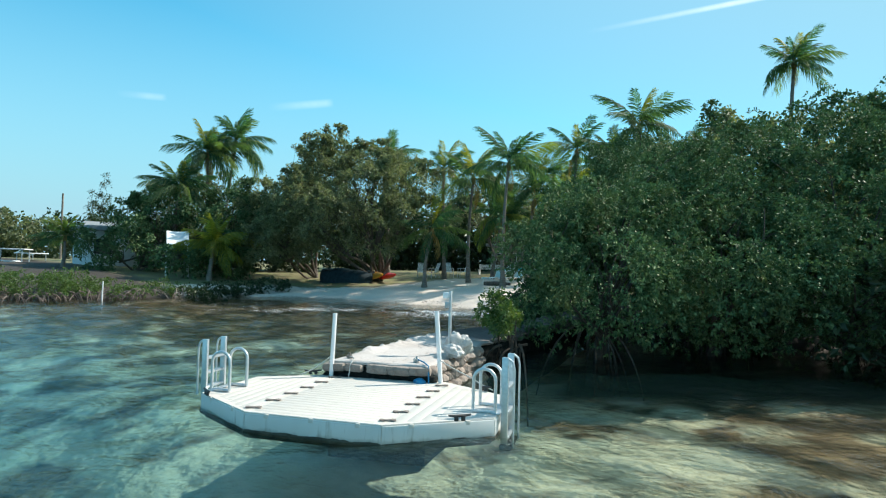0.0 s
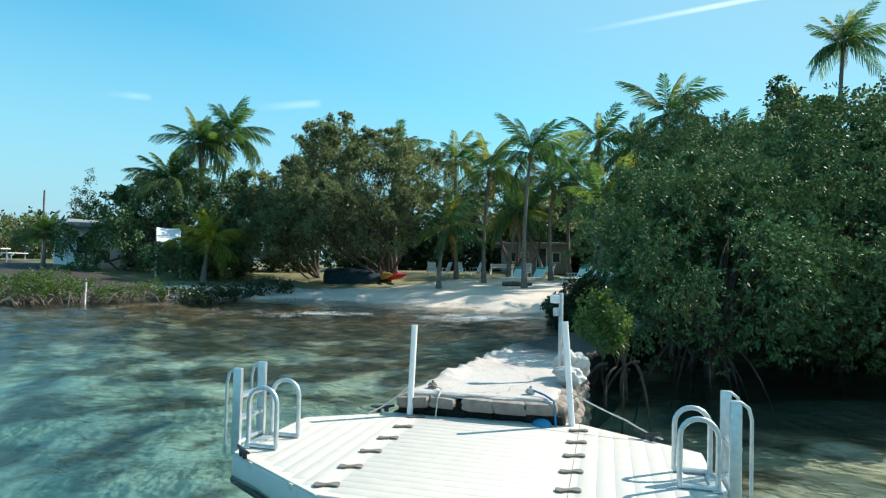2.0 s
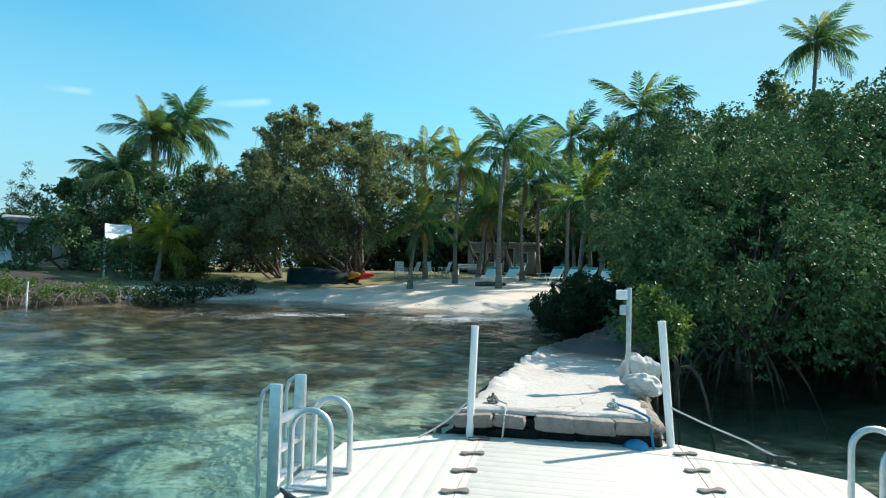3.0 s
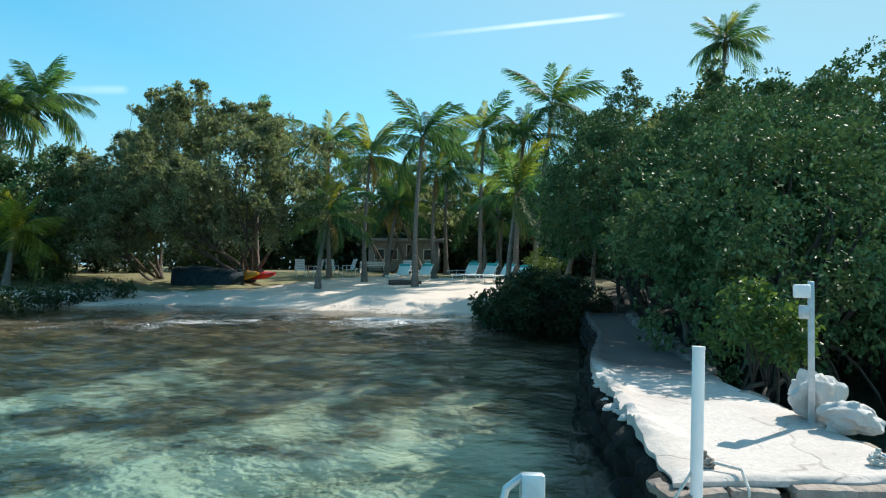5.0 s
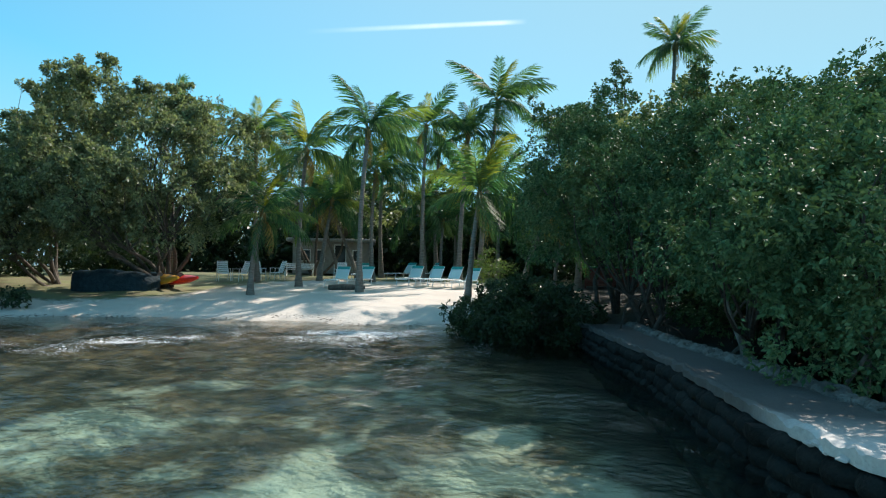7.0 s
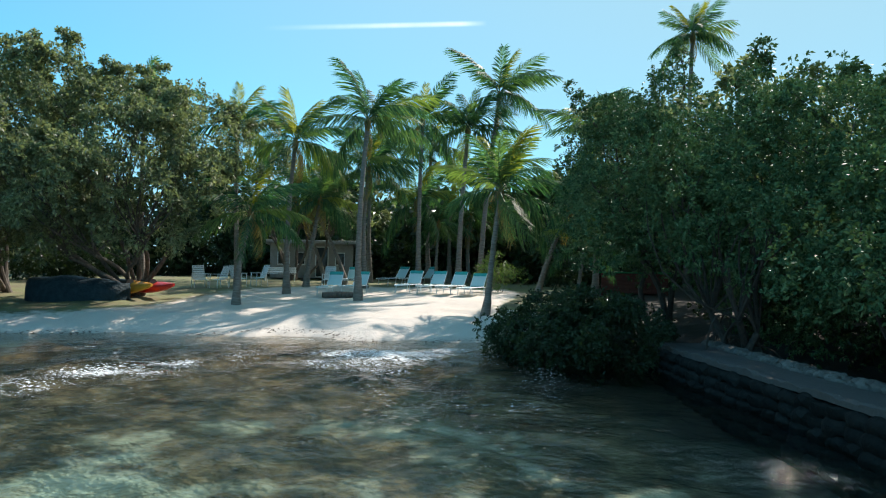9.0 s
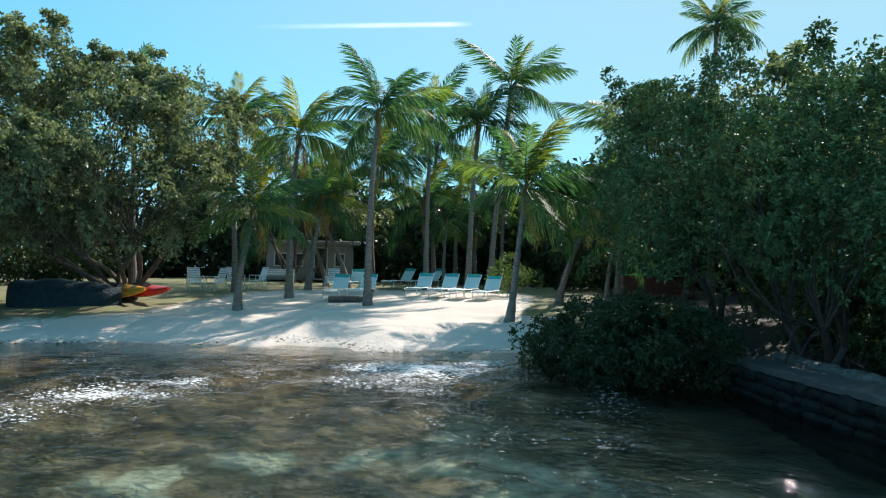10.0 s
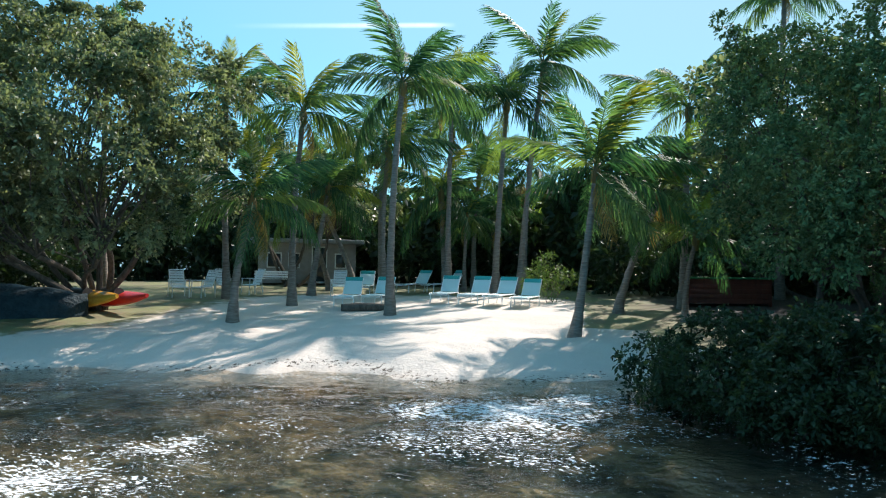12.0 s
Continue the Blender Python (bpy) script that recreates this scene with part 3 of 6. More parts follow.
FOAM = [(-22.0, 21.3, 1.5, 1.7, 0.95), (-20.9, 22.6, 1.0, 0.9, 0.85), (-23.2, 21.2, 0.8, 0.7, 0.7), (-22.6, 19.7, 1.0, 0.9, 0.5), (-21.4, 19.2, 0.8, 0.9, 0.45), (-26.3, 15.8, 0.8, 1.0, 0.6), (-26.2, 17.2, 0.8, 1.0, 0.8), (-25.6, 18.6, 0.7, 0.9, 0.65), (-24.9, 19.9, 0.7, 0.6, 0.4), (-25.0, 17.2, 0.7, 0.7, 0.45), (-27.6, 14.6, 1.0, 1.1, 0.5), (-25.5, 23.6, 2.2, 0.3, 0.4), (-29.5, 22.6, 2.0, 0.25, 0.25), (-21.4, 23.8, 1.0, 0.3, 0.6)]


def sea_height(x, y):
    """Small crossing wind waves, dying away towards the beach and far out."""
    rng = np.random.default_rng(4)
    z = 0 * x
    for k in range(14):
        length = 0.55 * 1.13 ** k
        a = radians(62) + rng.normal() * 0.95
        lull = 0.4 + 1.2 * vnoise(x * 0.45 / length ** 0.5 + 7 * k, y * 0.45 / length ** 0.5, 60 + k)
        z = z + 0.0062 * length * (length / 1.2) ** 0.45 * lull * np.sin(2 * math.pi * (x * math.cos(a) + y * math.sin(a)) / length + rng.uniform(0, 6.3) + 1.6 * vnoise(x * 0.8 / length, y * 0.8 / length, 90 + k))
    calm = np.clip(-shore_distance(x, y) / 5 - 0.05, 0.1, 1) * np.clip((26 - np.hypot(x + 16, y - 10)) / 8, 0, 1)
    return SEA + z * calm


me, gx, gy = sheet("water", spread(-38, 0, 0.13, 2600), spread(2.5, 25, 0.13, 2600), sea_height)
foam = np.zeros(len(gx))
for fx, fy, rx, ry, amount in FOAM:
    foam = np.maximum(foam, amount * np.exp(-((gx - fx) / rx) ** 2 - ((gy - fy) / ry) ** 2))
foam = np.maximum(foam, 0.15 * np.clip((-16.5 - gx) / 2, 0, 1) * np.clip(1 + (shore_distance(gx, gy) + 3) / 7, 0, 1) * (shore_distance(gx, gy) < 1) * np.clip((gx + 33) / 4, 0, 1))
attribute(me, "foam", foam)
attribute(me, "deep", np.clip((SEA - ground_height(gx, gy) - 0.3) / 1.2, 0, 1.6))
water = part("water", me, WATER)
tagged(water, "clear rippled shallow sea water with green and brown patches", "water", kind="structure")

# ---- sky: a contrail and two thin wisps of cloud ----
def cloud_material():
    m, nt, b = material("thin cloud")
    nt.nodes.remove(b)
    uv = nt.nodes.new("ShaderNodeAttribute")
    uv.attribute_name = "thick"
    n = noise_node(nt, 0.012, 5, 0.6, stretch=(1, 1, 1, 0))
    fac = maths(nt, "MULTIPLY", uv.outputs["Fac"], maths(nt, "MULTIPLY_ADD", n, 0.9, 0.2), clamp=True)
    em = nt.nodes.new("ShaderNodeEmission")
    em.inputs["Color"].default_value = (0.92, 0.96, 1.0, 1)
    em.inputs["Strength"].default_value = 0.95
    cl = nt.nodes.new("ShaderNodeBsdfTransparent")
    mx = nt.nodes.new("ShaderNodeMixShader")
    nt.links.new(fac, mx.inputs[0])
    nt.links.new(cl.outputs[0], mx.inputs[1])
    nt.links.new(em.outputs[0], mx.inputs[2])
    nt.links.new(mx.outputs[0], nt.nodes["Material Output"].inputs["Surface"])
    return m


CLOUD = cloud_material()


def wisp(name, a, b, width, strength, label):
    """A long thin cloud from a to b, thick along its middle and fading out at its edges and ends."""
    a, b = Vector(a), Vector(b)
    along = b - a
    side = along.cross((a + b) / 2).normalized() * width
    nu, nv = 60, 12
    verts = [a + along * (i / nu) + side * (2 * j / nv - 1) for i in range(nu + 1) for j in range(nv + 1)]
    i = np.array([u * (nv + 1) + v for u in range(nu) for v in range(nv)])
    me = array_mesh(name, np.array(verts), np.stack([i, i + 1, i + nv + 2, i + nv + 1], 1))
    u, v = np.repeat(np.linspace(0, 1, nu + 1), nv + 1), np.tile(np.linspace(-1, 1, nv + 1), nu + 1)
    attribute(me, "thick", strength * np.clip(1 - v * v, 0, 1) ** 1.5 * np.clip(u * 1.6, 0, 1) ** 1.3 * np.clip((1 - u) * 9, 0, 1))
    ob = part(name, me, CLOUD)
    return tagged(ob, label, "cloud", kind="structure")


# ---- the jetty ----
JETTY_L = [(-12.06, 8.25), (-12.44, 9.23), (-12.98, 10.6), (-13.57, 12.2), (-14.4, 15.9), (-15.5, 19.2), (-16.45, 22.2)]
JETTY_R = [(-10.64, 9.13), (-10.92, 9.65), (-11.33, 10.5), (-11.95, 11.72), (-13.05, 15.3), (-14.1, 18.4), (-15.1, 22.4)]
JETTY_TOP = 0.66


def along_line(line, s):
    """The point at the share s of a line's points."""
    k = min(int(s * (len(line) - 1)), len(line) - 2)
    f = s * (len(line) - 1) - k
    return tuple(a + (b - a) * f for a, b in zip(line[k], line[k + 1]))


def lump(radius, seed, squash=(1, 1, 1), rough=0.25, subdivisions=2):
    """A rounded irregular stone."""
    bm = bmesh.new()
    bmesh.ops.create_icosphere(bm, subdivisions=subdivisions, radius=1)
    for v in bm.verts:
        n = noise.noise(v.co * 1.3 + Vector((seed * 7.1, seed * 3.3, seed))) + 0.5 * noise.noise(v.co * 3.1 + Vector((seed, 5, 9))) + 0.25 * abs(noise.noise(v.co * 6.5 + Vector((3, seed, 1))))
        v.co = Vector(a * b for a, b in zip(v.co * radius * (1 + rough * n), squash))
    b = Build()
    bm.verts.index_update()
    b.add([v.co for v in bm.verts], [[v.index for v in f.verts] for f in bm.faces])
    bm.free()
    return b


def block_mesh(name, size, seed):
    """A roughly squared stone with worn edges."""
    bm = bmesh.new()
    bmesh.ops.create_cube(bm, size=1)
    bmesh.ops.subdivide_edges(bm, edges=bm.edges[:], cuts=4, use_grid_fill=True)
    for v in bm.verts:
        r = v.co.length
        v.co *= 1.0 - 0.10 * max(0.0, r - 0.62) / 0.25
        v.co += Vector(noise.noise(v.co * 2.2 + Vector((seed * 3.7 + k * 11, seed, k))) for k in range(3)) * 0.07
        v.co += Vector(noise.noise(v.co * 6.5 + Vector((seed * 1.7 + k * 5, seed, k))) for k in range(3)) * 0.035
        v.co = Vector(a * b for a, b in zip(v.co, size))
    bm.verts.index_update()
    b = Build().add([v.co for v in bm.verts], [[v.index for v in f.verts] for f in bm.faces])
    bm.free()
    return b.mesh(name)


jetty = thing("jetty", "old stone and concrete jetty with a worn pale top", "jetty", kind="structure")
rows_, cols_ = 240, 34
verts, faces = [], []
for i in range(rows_ + 1):
    s = i / rows_
    l, r = Vector((*along_line(JETTY_L, s), 0)), Vector((*along_line(JETTY_R, s), 0))
    for j in range(cols_ + 1):
        p = l.lerp(r, 0.03 + 0.94 * j / cols_)
        rim_ = 1.0 if i == 0 or j in (0, cols_) else (0.35 if i == 1 or j in (1, cols_ - 1) else 0.0)
        p += Vector((noise.noise(p * 4.0), noise.noise(p * 4.0 + Vector((9, 0, 0))), 0)) * 0.05 * rim_
        edge_ = j / cols_ * 7
        rough = math.exp(-(edge_ / 0.9) ** 2) * min(1, max(0, (s - 0.1) * 12))
        lip = rough * (0.065 + 0.05 * noise.noise(p * 2.1) + 0.05 * noise.noise(p * 6.3) + 0.03 * noise.noise(p * 15))
        verts.append((p.x, p.y, JETTY_TOP - 0.022 * rim_ + 0.012 * noise.noise(p * 1.1) + lip + 0.003 * noise.noise(p * 5) + 0.0015 * noise.noise(p * 13)))
n = cols_ + 1
faces += [(i * n + j, i * n + j + 1, (i + 1) * n + j + 1, (i + 1) * n + j) for i in range(rows_) for j in range(cols_)]
edge = [j for j in range(n)] + [i * n + n - 1 for i in range(1, rows_ + 1)] + [rows_ * n + j for j in range(n - 2, -1, -1)] + [i * n for i in range(rows_ - 1, 0, -1)]
base = len(verts)
verts += [(verts[k][0], verts[k][1], 0.61) for k in edge]
faces += [(edge[k], base + k, base + (k + 1) % len(edge), edge[(k + 1) % len(edge)]) for k in range(len(edge))]
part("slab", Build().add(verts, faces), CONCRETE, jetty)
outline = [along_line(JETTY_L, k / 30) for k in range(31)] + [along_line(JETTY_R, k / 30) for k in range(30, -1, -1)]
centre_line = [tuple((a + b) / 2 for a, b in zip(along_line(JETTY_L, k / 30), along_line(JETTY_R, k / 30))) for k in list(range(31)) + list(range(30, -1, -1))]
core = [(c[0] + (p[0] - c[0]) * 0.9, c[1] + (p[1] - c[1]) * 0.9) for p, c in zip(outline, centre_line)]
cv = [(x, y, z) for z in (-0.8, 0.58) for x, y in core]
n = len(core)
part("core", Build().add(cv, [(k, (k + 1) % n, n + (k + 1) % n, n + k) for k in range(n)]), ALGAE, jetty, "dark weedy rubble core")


# ---- plants ----
def leaves(points, ways, length, width, rng, droop=0.15):
    """One small folded leaf of four corners at each point, along its way."""
    n = len(points)
    ways = ways / np.linalg.norm(ways, axis=1, keepdims=True)
    side = np.cross(ways, rng.normal(size=(n, 3)))
    side /= np.linalg.norm(side, axis=1, keepdims=True) + 1e-9
    up = np.cross(side, ways)
    size = (length * rng.uniform(0.7, 1.3, n))[:, None]
    wide = size * width / 2
    mid = points + ways * size * 0.52
    tip = points + ways * size - np.array([0, 0, 1.0]) * size * droop
    fold = up * size * 0.06
    verts = np.stack([points, mid + side * wide + fold, tip, mid - side * wide + fold], 1).reshape(-1, 3)
    return verts, np.arange(4 * n).reshape(-1, 4)


def crown_points(blobs, rng, lumps, lump_size, sprigs, fill=0.35, under=-0.55):
    """Points and outward ways of sprigs over a crown of rounded masses, themselves set with smaller uneven lumps."""
    blobs = np.array(blobs, float)
    centre, radius = blobs[:, :3], blobs[:, 3:6]
    out_p, out_w = [], []
    for k in range(len(blobs)):
        area = 4 * math.pi * float(np.mean(radius[k])) ** 2
        count = max(6, int(area * lumps))
        d = rng.normal(size=(count, 3))
        d /= np.linalg.norm(d, axis=1, keepdims=True)
        d = d[d[:, 2] > under]
        depth = np.where(rng.random(len(d)) < fill, rng.uniform(0.45, 0.85, len(d)), rng.uniform(0.86, 1.08, len(d)))
        p = centre[k] + d * radius[k] * depth[:, None]
        inner = np.zeros(len(p), bool)
        for j in range(len(blobs)):
            if j != k:
                inner |= np.sum(((p - centre[j]) / radius[j]) ** 2, 1) < 0.5
        p, d = p[~inner], d[~inner]
        r = lump_size * rng.uniform(0.6, 1.35, len(p))
        e = rng.normal(size=(len(p), sprigs, 3)) + d[:, None, :] * 0.7 + np.array([0, 0, 0.35])
        e /= np.linalg.norm(e, axis=2, keepdims=True)
        q = p[:, None, :] + e * r[:, None, None] * rng.uniform(0.55, 1.1, (len(p), sprigs, 1))
        out_p.append(q.reshape(-1, 3))
        out_w.append(e.reshape(-1, 3))
    return np.concatenate(out_p), np.concatenate(out_w)


def crown_mesh(name, blobs, seed, lumps=1.3, lump_size=0.5, sprigs=22, per=7, leaf=0.10, width=0.5, fill=0.35, under=-0.55, spread_=0.9, tufts=()):
    rng = np.random.default_rng(seed)
    p, w = crown_points(blobs, rng, lumps, lump_size, sprigs, fill, under)
    if len(tufts):
        q, e = crown_points(tufts, rng, 9.0, 0.12, 6, 0.3, -0.8)
        p, w = np.concatenate([p, q]), np.concatenate([w, e])
    p, w = np.repeat(p, per, 0), np.repeat(w, per, 0)
    w = w + rng.normal(size=w.shape) * spread_
    p = p + rng.normal(size=p.shape) * leaf * 0.35
    return array_mesh(name, *leaves(p, w, leaf, width, rng))


def limb(b, a, c, r0, r1, rng, sag=0.25, sides=6, steps=6):
    """A bent tapered limb from a to c."""
    a, c = np.array(a, float), np.array(c, float)
    off = rng.normal(size=3) * np.linalg.norm(c - a) * 0.10
    pts = [a + (c - a) * t + off * math.sin(math.pi * t) + np.array([0, 0, sag]) * math.sin(math.pi * t) for t in np.linspace(0, 1, steps)]
    b.tube(pts, list(np.linspace(r0, r1, steps)), sides)
    return pts


def tree(name, label, category, at, blobs, seed, leaf_material, stems=3, radius=0.14, group="", bark=None, twigs=10, foot=None, sprays=0, **kw):
    rng = np.random.default_rng(seed + 500)
    z = stand(*at) if foot is None else foot
    t = thing(name, label, category, (at[0], at[1], z), group=group)
    local = [(x - at[0], y - at[1], c - z, rx, ry, rz) for x, y, c, rx, ry, rz in blobs]
    b, forks = Build(), []
    for k in range(stems):
        blob = local[k % len(local)]
        a = (rng.normal() * 0.18, rng.normal() * 0.18, -0.15)
        fork = np.array(blob[:3]) * np.array([0.55, 0.55, 0.5]) + rng.normal(size=3) * 0.15
        forks.append(fork)
        limb(b, a, fork, radius * rng.uniform(0.75, 1.1), radius * 0.6, rng, 0.1, 8)
        for _ in range(twigs):
            d = rng.normal(size=3)
            d[2] = abs(d[2]) * 0.8
            end = np.array(blob[:3]) + d / np.linalg.norm(d) * np.array(blob[3:6]) * rng.uniform(0.6, 0.95)
            limb(b, fork, end, radius * 0.34, radius * 0.07, rng, 0.2, 5, 5)
    # single leafy shoots standing out of the crown's top
    tufts = []
    for _ in range(sprays):
        blob = local[int(rng.integers(len(local)))]
        d = rng.normal(size=3) * np.array([1, 1, 0.5]) + np.array([0, 0, 1.1])
        d /= np.linalg.norm(d)
        a = np.array(blob[:3]) + d * np.array(blob[3:6]) * 0.75
        c = a + d * (np.array(blob[3:6]).mean() * 0.25 + rng.uniform(0.25, 0.85))
        limb(b, forks[int(rng.integers(len(forks)))] if _ % 3 == 0 else a, c, 0.022, 0.008, rng, 0.05, 4, 5)
        for g in range(3):
            q = a + (c - a) * (1 - 0.3 * g) + rng.normal(size=3) * 0.12
            tufts.append((*q, *(rng.uniform(0.10, 0.24, 3))))
    part("trunk", b, bark or BARK, t)
    part("crown", crown_mesh("crown", local, seed, tufts=tufts, **kw), leaf_material, t)
    return t


def frond_mesh(seed, length, sag, hang, pairs=46):
    """A coconut frond along x: a bent midrib with two rows of narrow leaflets that hang off it."""
    rng = np.random.default_rng(seed)
    s = np.linspace(0, 1, 16)
    swing = rng.uniform(-0.12, 0.12)
    rib = np.stack([length * (s - 0.22 * sag * s ** 3), swing * length * s ** 2, -sag * length * s ** 1.9], 1)
    b = Build()
    b.tube([tuple(p) for p in rib], list(np.linspace(0.030, 0.005, 16)), 4, caps=False)
    verts, quads = [np.array(b.v)], [np.array(b.f)]
    t = np.repeat(np.linspace(0.13, 0.995, pairs), 2) + rng.uniform(-0.006, 0.006, 2 * pairs)
    sides = np.tile([1.0, -1.0], pairs)
    at = np.stack([np.interp(t, s, rib[:, k]) for k in range(3)], 1)
    ahead = np.stack([np.interp(np.clip(t + 0.03, 0, 1), s, rib[:, k]) - np.interp(np.clip(t - 0.03, 0, 1), s, rib[:, k]) for k in range(3)], 1)
    ahead /= np.linalg.norm(ahead, axis=1, keepdims=True)
    out = np.cross(ahead, np.array([0, 0, 1.0])) * -sides[:, None]
    out /= np.linalg.norm(out, axis=1, keepdims=True)
    size = length * (0.06 + 0.155 * np.sin(np.pi * np.clip(0.08 + t * 0.86, 0, 1)) ** 0.8) * rng.uniform(0.75, 1.12, len(t))
    way = out * 0.8 + ahead * (0.45 + 0.5 * t)[:, None] + np.array([0, 0, 0.10]) + rng.normal(size=out.shape) * 0.13
    way /= np.linalg.norm(way, axis=1, keepdims=True)
    down = np.array([0, 0, -1.0])
    p0 = at
    p1 = at + way * (size * 0.45)[:, None] + down * (size * 0.08 * hang)[:, None]
    p2 = p1 + way * (size * 0.42)[:, None] + down * (size * 0.40 * hang)[:, None]
    p3 = p2 + way * (size * 0.16)[:, None] + down * (size * 0.32 * hang)[:, None]
    wide = ahead * 0.030 * length / 2.6
    rows = [p0 - wide * 0.5, p0 + wide * 0.5, p1 - wide, p1 + wide, p2 - wide * 0.7, p2 + wide * 0.7, p3 - wide * 0.08, p3 + wide * 0.08]
    lv = np.stack(rows, 1).reshape(-1, 3)
    base_ = np.arange(len(t))[:, None] * 8
    lq = np.concatenate([base_ + np.array([0, 1, 3, 2]), base_ + np.array([2, 3, 5, 4]), base_ + np.array([4, 5, 7, 6])])
    n0 = len(verts[0])
    return array_mesh("frond", np.concatenate([verts[0], lv]), np.concatenate([quads[0], lq + n0]))


FRONDS = [frond_mesh(k, 2.95, sag, hang, 44) for k, (sag, hang) in enumerate([(0.30, 1.1), (0.50, 1.6), (0.62, 1.9), (0.80, 2.1), (0.56, 1.7), (0.42, 1.4)])]
DRYFRONDS = [frond_mesh(20 + k, 2.5, 0.75, 2.0, 40) for k in range(2)]
YOUNGFRONDS = [me.copy() for me in FRONDS]
for me in YOUNGFRONDS:
    me.materials.append(YOUNGPALM)
for me in FRONDS:
    me.materials.append(PALMLEAF)
for me in DRYFRONDS:
    me.materials.append(PALMDRY)


def palm(base, crown, seed, label="tall coconut palm with arching green fronds", size=1.0, count=19, radius=0.13, dry=2, bend=0.5, foot=None, wind=(0.0, 0.0), lean=1.4, fronds=None):
    """A coconut palm whose bent trunk runs from base to crown."""
    rng = random.Random(seed)
    z = stand(*base) if foot is None else foot
    t = thing("coconut_palm", label, "palm tree", (base[0], base[1], z), group="coconut palms")
    top = Vector((crown[0] - base[0], crown[1] - base[1], crown[2] - z))
    steps = max(10, int(top.z * 5))
    pts, radii = [], []
    for i in range(steps + 1):
        s = i / steps
        p = Vector((top.x * s ** lean, top.y * s ** lean, top.z * s))
        p += Vector((rng.uniform(-1, 1) * 0.006, rng.uniform(-1, 1) * 0.006, 0)) + Vector((top.y, -top.x, 0)).normalized() * bend * 0.25 * math.sin(math.pi * s)
        pts.append(p)
        radii.append(radius * (0.72 + 0.28 * (1 - s) + 0.95 * math.exp(-s * 10)) * (1.0 + 0.05 * (-1) ** i))
    pts[0].z -= 0.25
    part("trunk", Build().tube(pts, radii, 10), PALMBARK, t)
    b = Build()
    b.tube([top + Vector((0, 0, z_)) for z_ in (-0.25, -0.05, 0.15, 0.35)], [radius * 0.75, radius * 1.25, radius * 1.1, radius * 0.3], 8)
    part("crown_heart", b, PALMDRY, t, "brown fibrous heart of the crown")
    for k in range(count):
        u = k / count
        az = k * 2.39996 + rng.uniform(-0.35, 0.35)
        up = 84 - 100 * u + rng.uniform(-14, 14)
        kind = rng.choice((0, 5)) if up > 50 else (rng.choice((5, 1, 4)) if up > 15 else rng.choice((1, 4, 2, 3)))
        d = Vector((math.cos(az), math.sin(az), 0)) + Vector((wind[0], wind[1], 0))
        f = part("frond", (fronds or (YOUNGFRONDS if up > 76 and seed % 3 else FRONDS))[kind], None, t)
        s = size * rng.uniform(0.80, 1.12) * (0.82 if up > 62 else 1.0)
        f.matrix_local = Matrix.Translation(top + Vector((0, 0, 0.12 + 0.1 * (1 - u)))) @ pose(0, 0, 0, rng.uniform(-40, 40), -up, math.degrees(math.atan2(d.y, d.x))) @ Matrix.Diagonal((s, s, s, 1))
    for k in range(dry):
        f = part("dry_frond", rng.choice(DRYFRONDS), None, t, "yellowed hanging frond")
        s = size * rng.uniform(0.55, 0.75)
        f.matrix_local = Matrix.Translation(top) @ pose(0, 0, 0, rng.uniform(-15, 15), 28 + rng.uniform(-10, 20), rng.uniform(0, 360)) @ Matrix.Diagonal((s, s, s, 1))
    return t


def roots(t, at, reach, count, seed, top=1.2, z0=0.0, bark=None, side=0.2):
    """Arching prop roots of a mangrove, each a part of its own."""
    rng = np.random.default_rng(seed)
    for k in range(count):
        a = rng.uniform(0, 2 * math.pi)
        r = reach * rng.uniform(0.35, 1.0)
        sx, sy = rng.normal() * side, rng.normal() * side
        ex, ey = sx + r * math.cos(a), sy + r * math.sin(a)
        foot = min(-0.25, stand(at[0] + ex, at[1] + ey)) - 0.1 - z0
        h = top * rng.uniform(0.6, 1.15)
        pts = [(sx + (ex - sx) * (1 - (1 - s) ** 1.2), sy + (ey - sy) * (1 - (1 - s) ** 1.2), h + (foot - h) * s ** 2.1) for s in np.linspace(0, 1, 7)]
        part("prop_root", Build().tube(pts, list(np.linspace(0.026, 0.014, 7)), 5), bark or ROOTBARK, t)


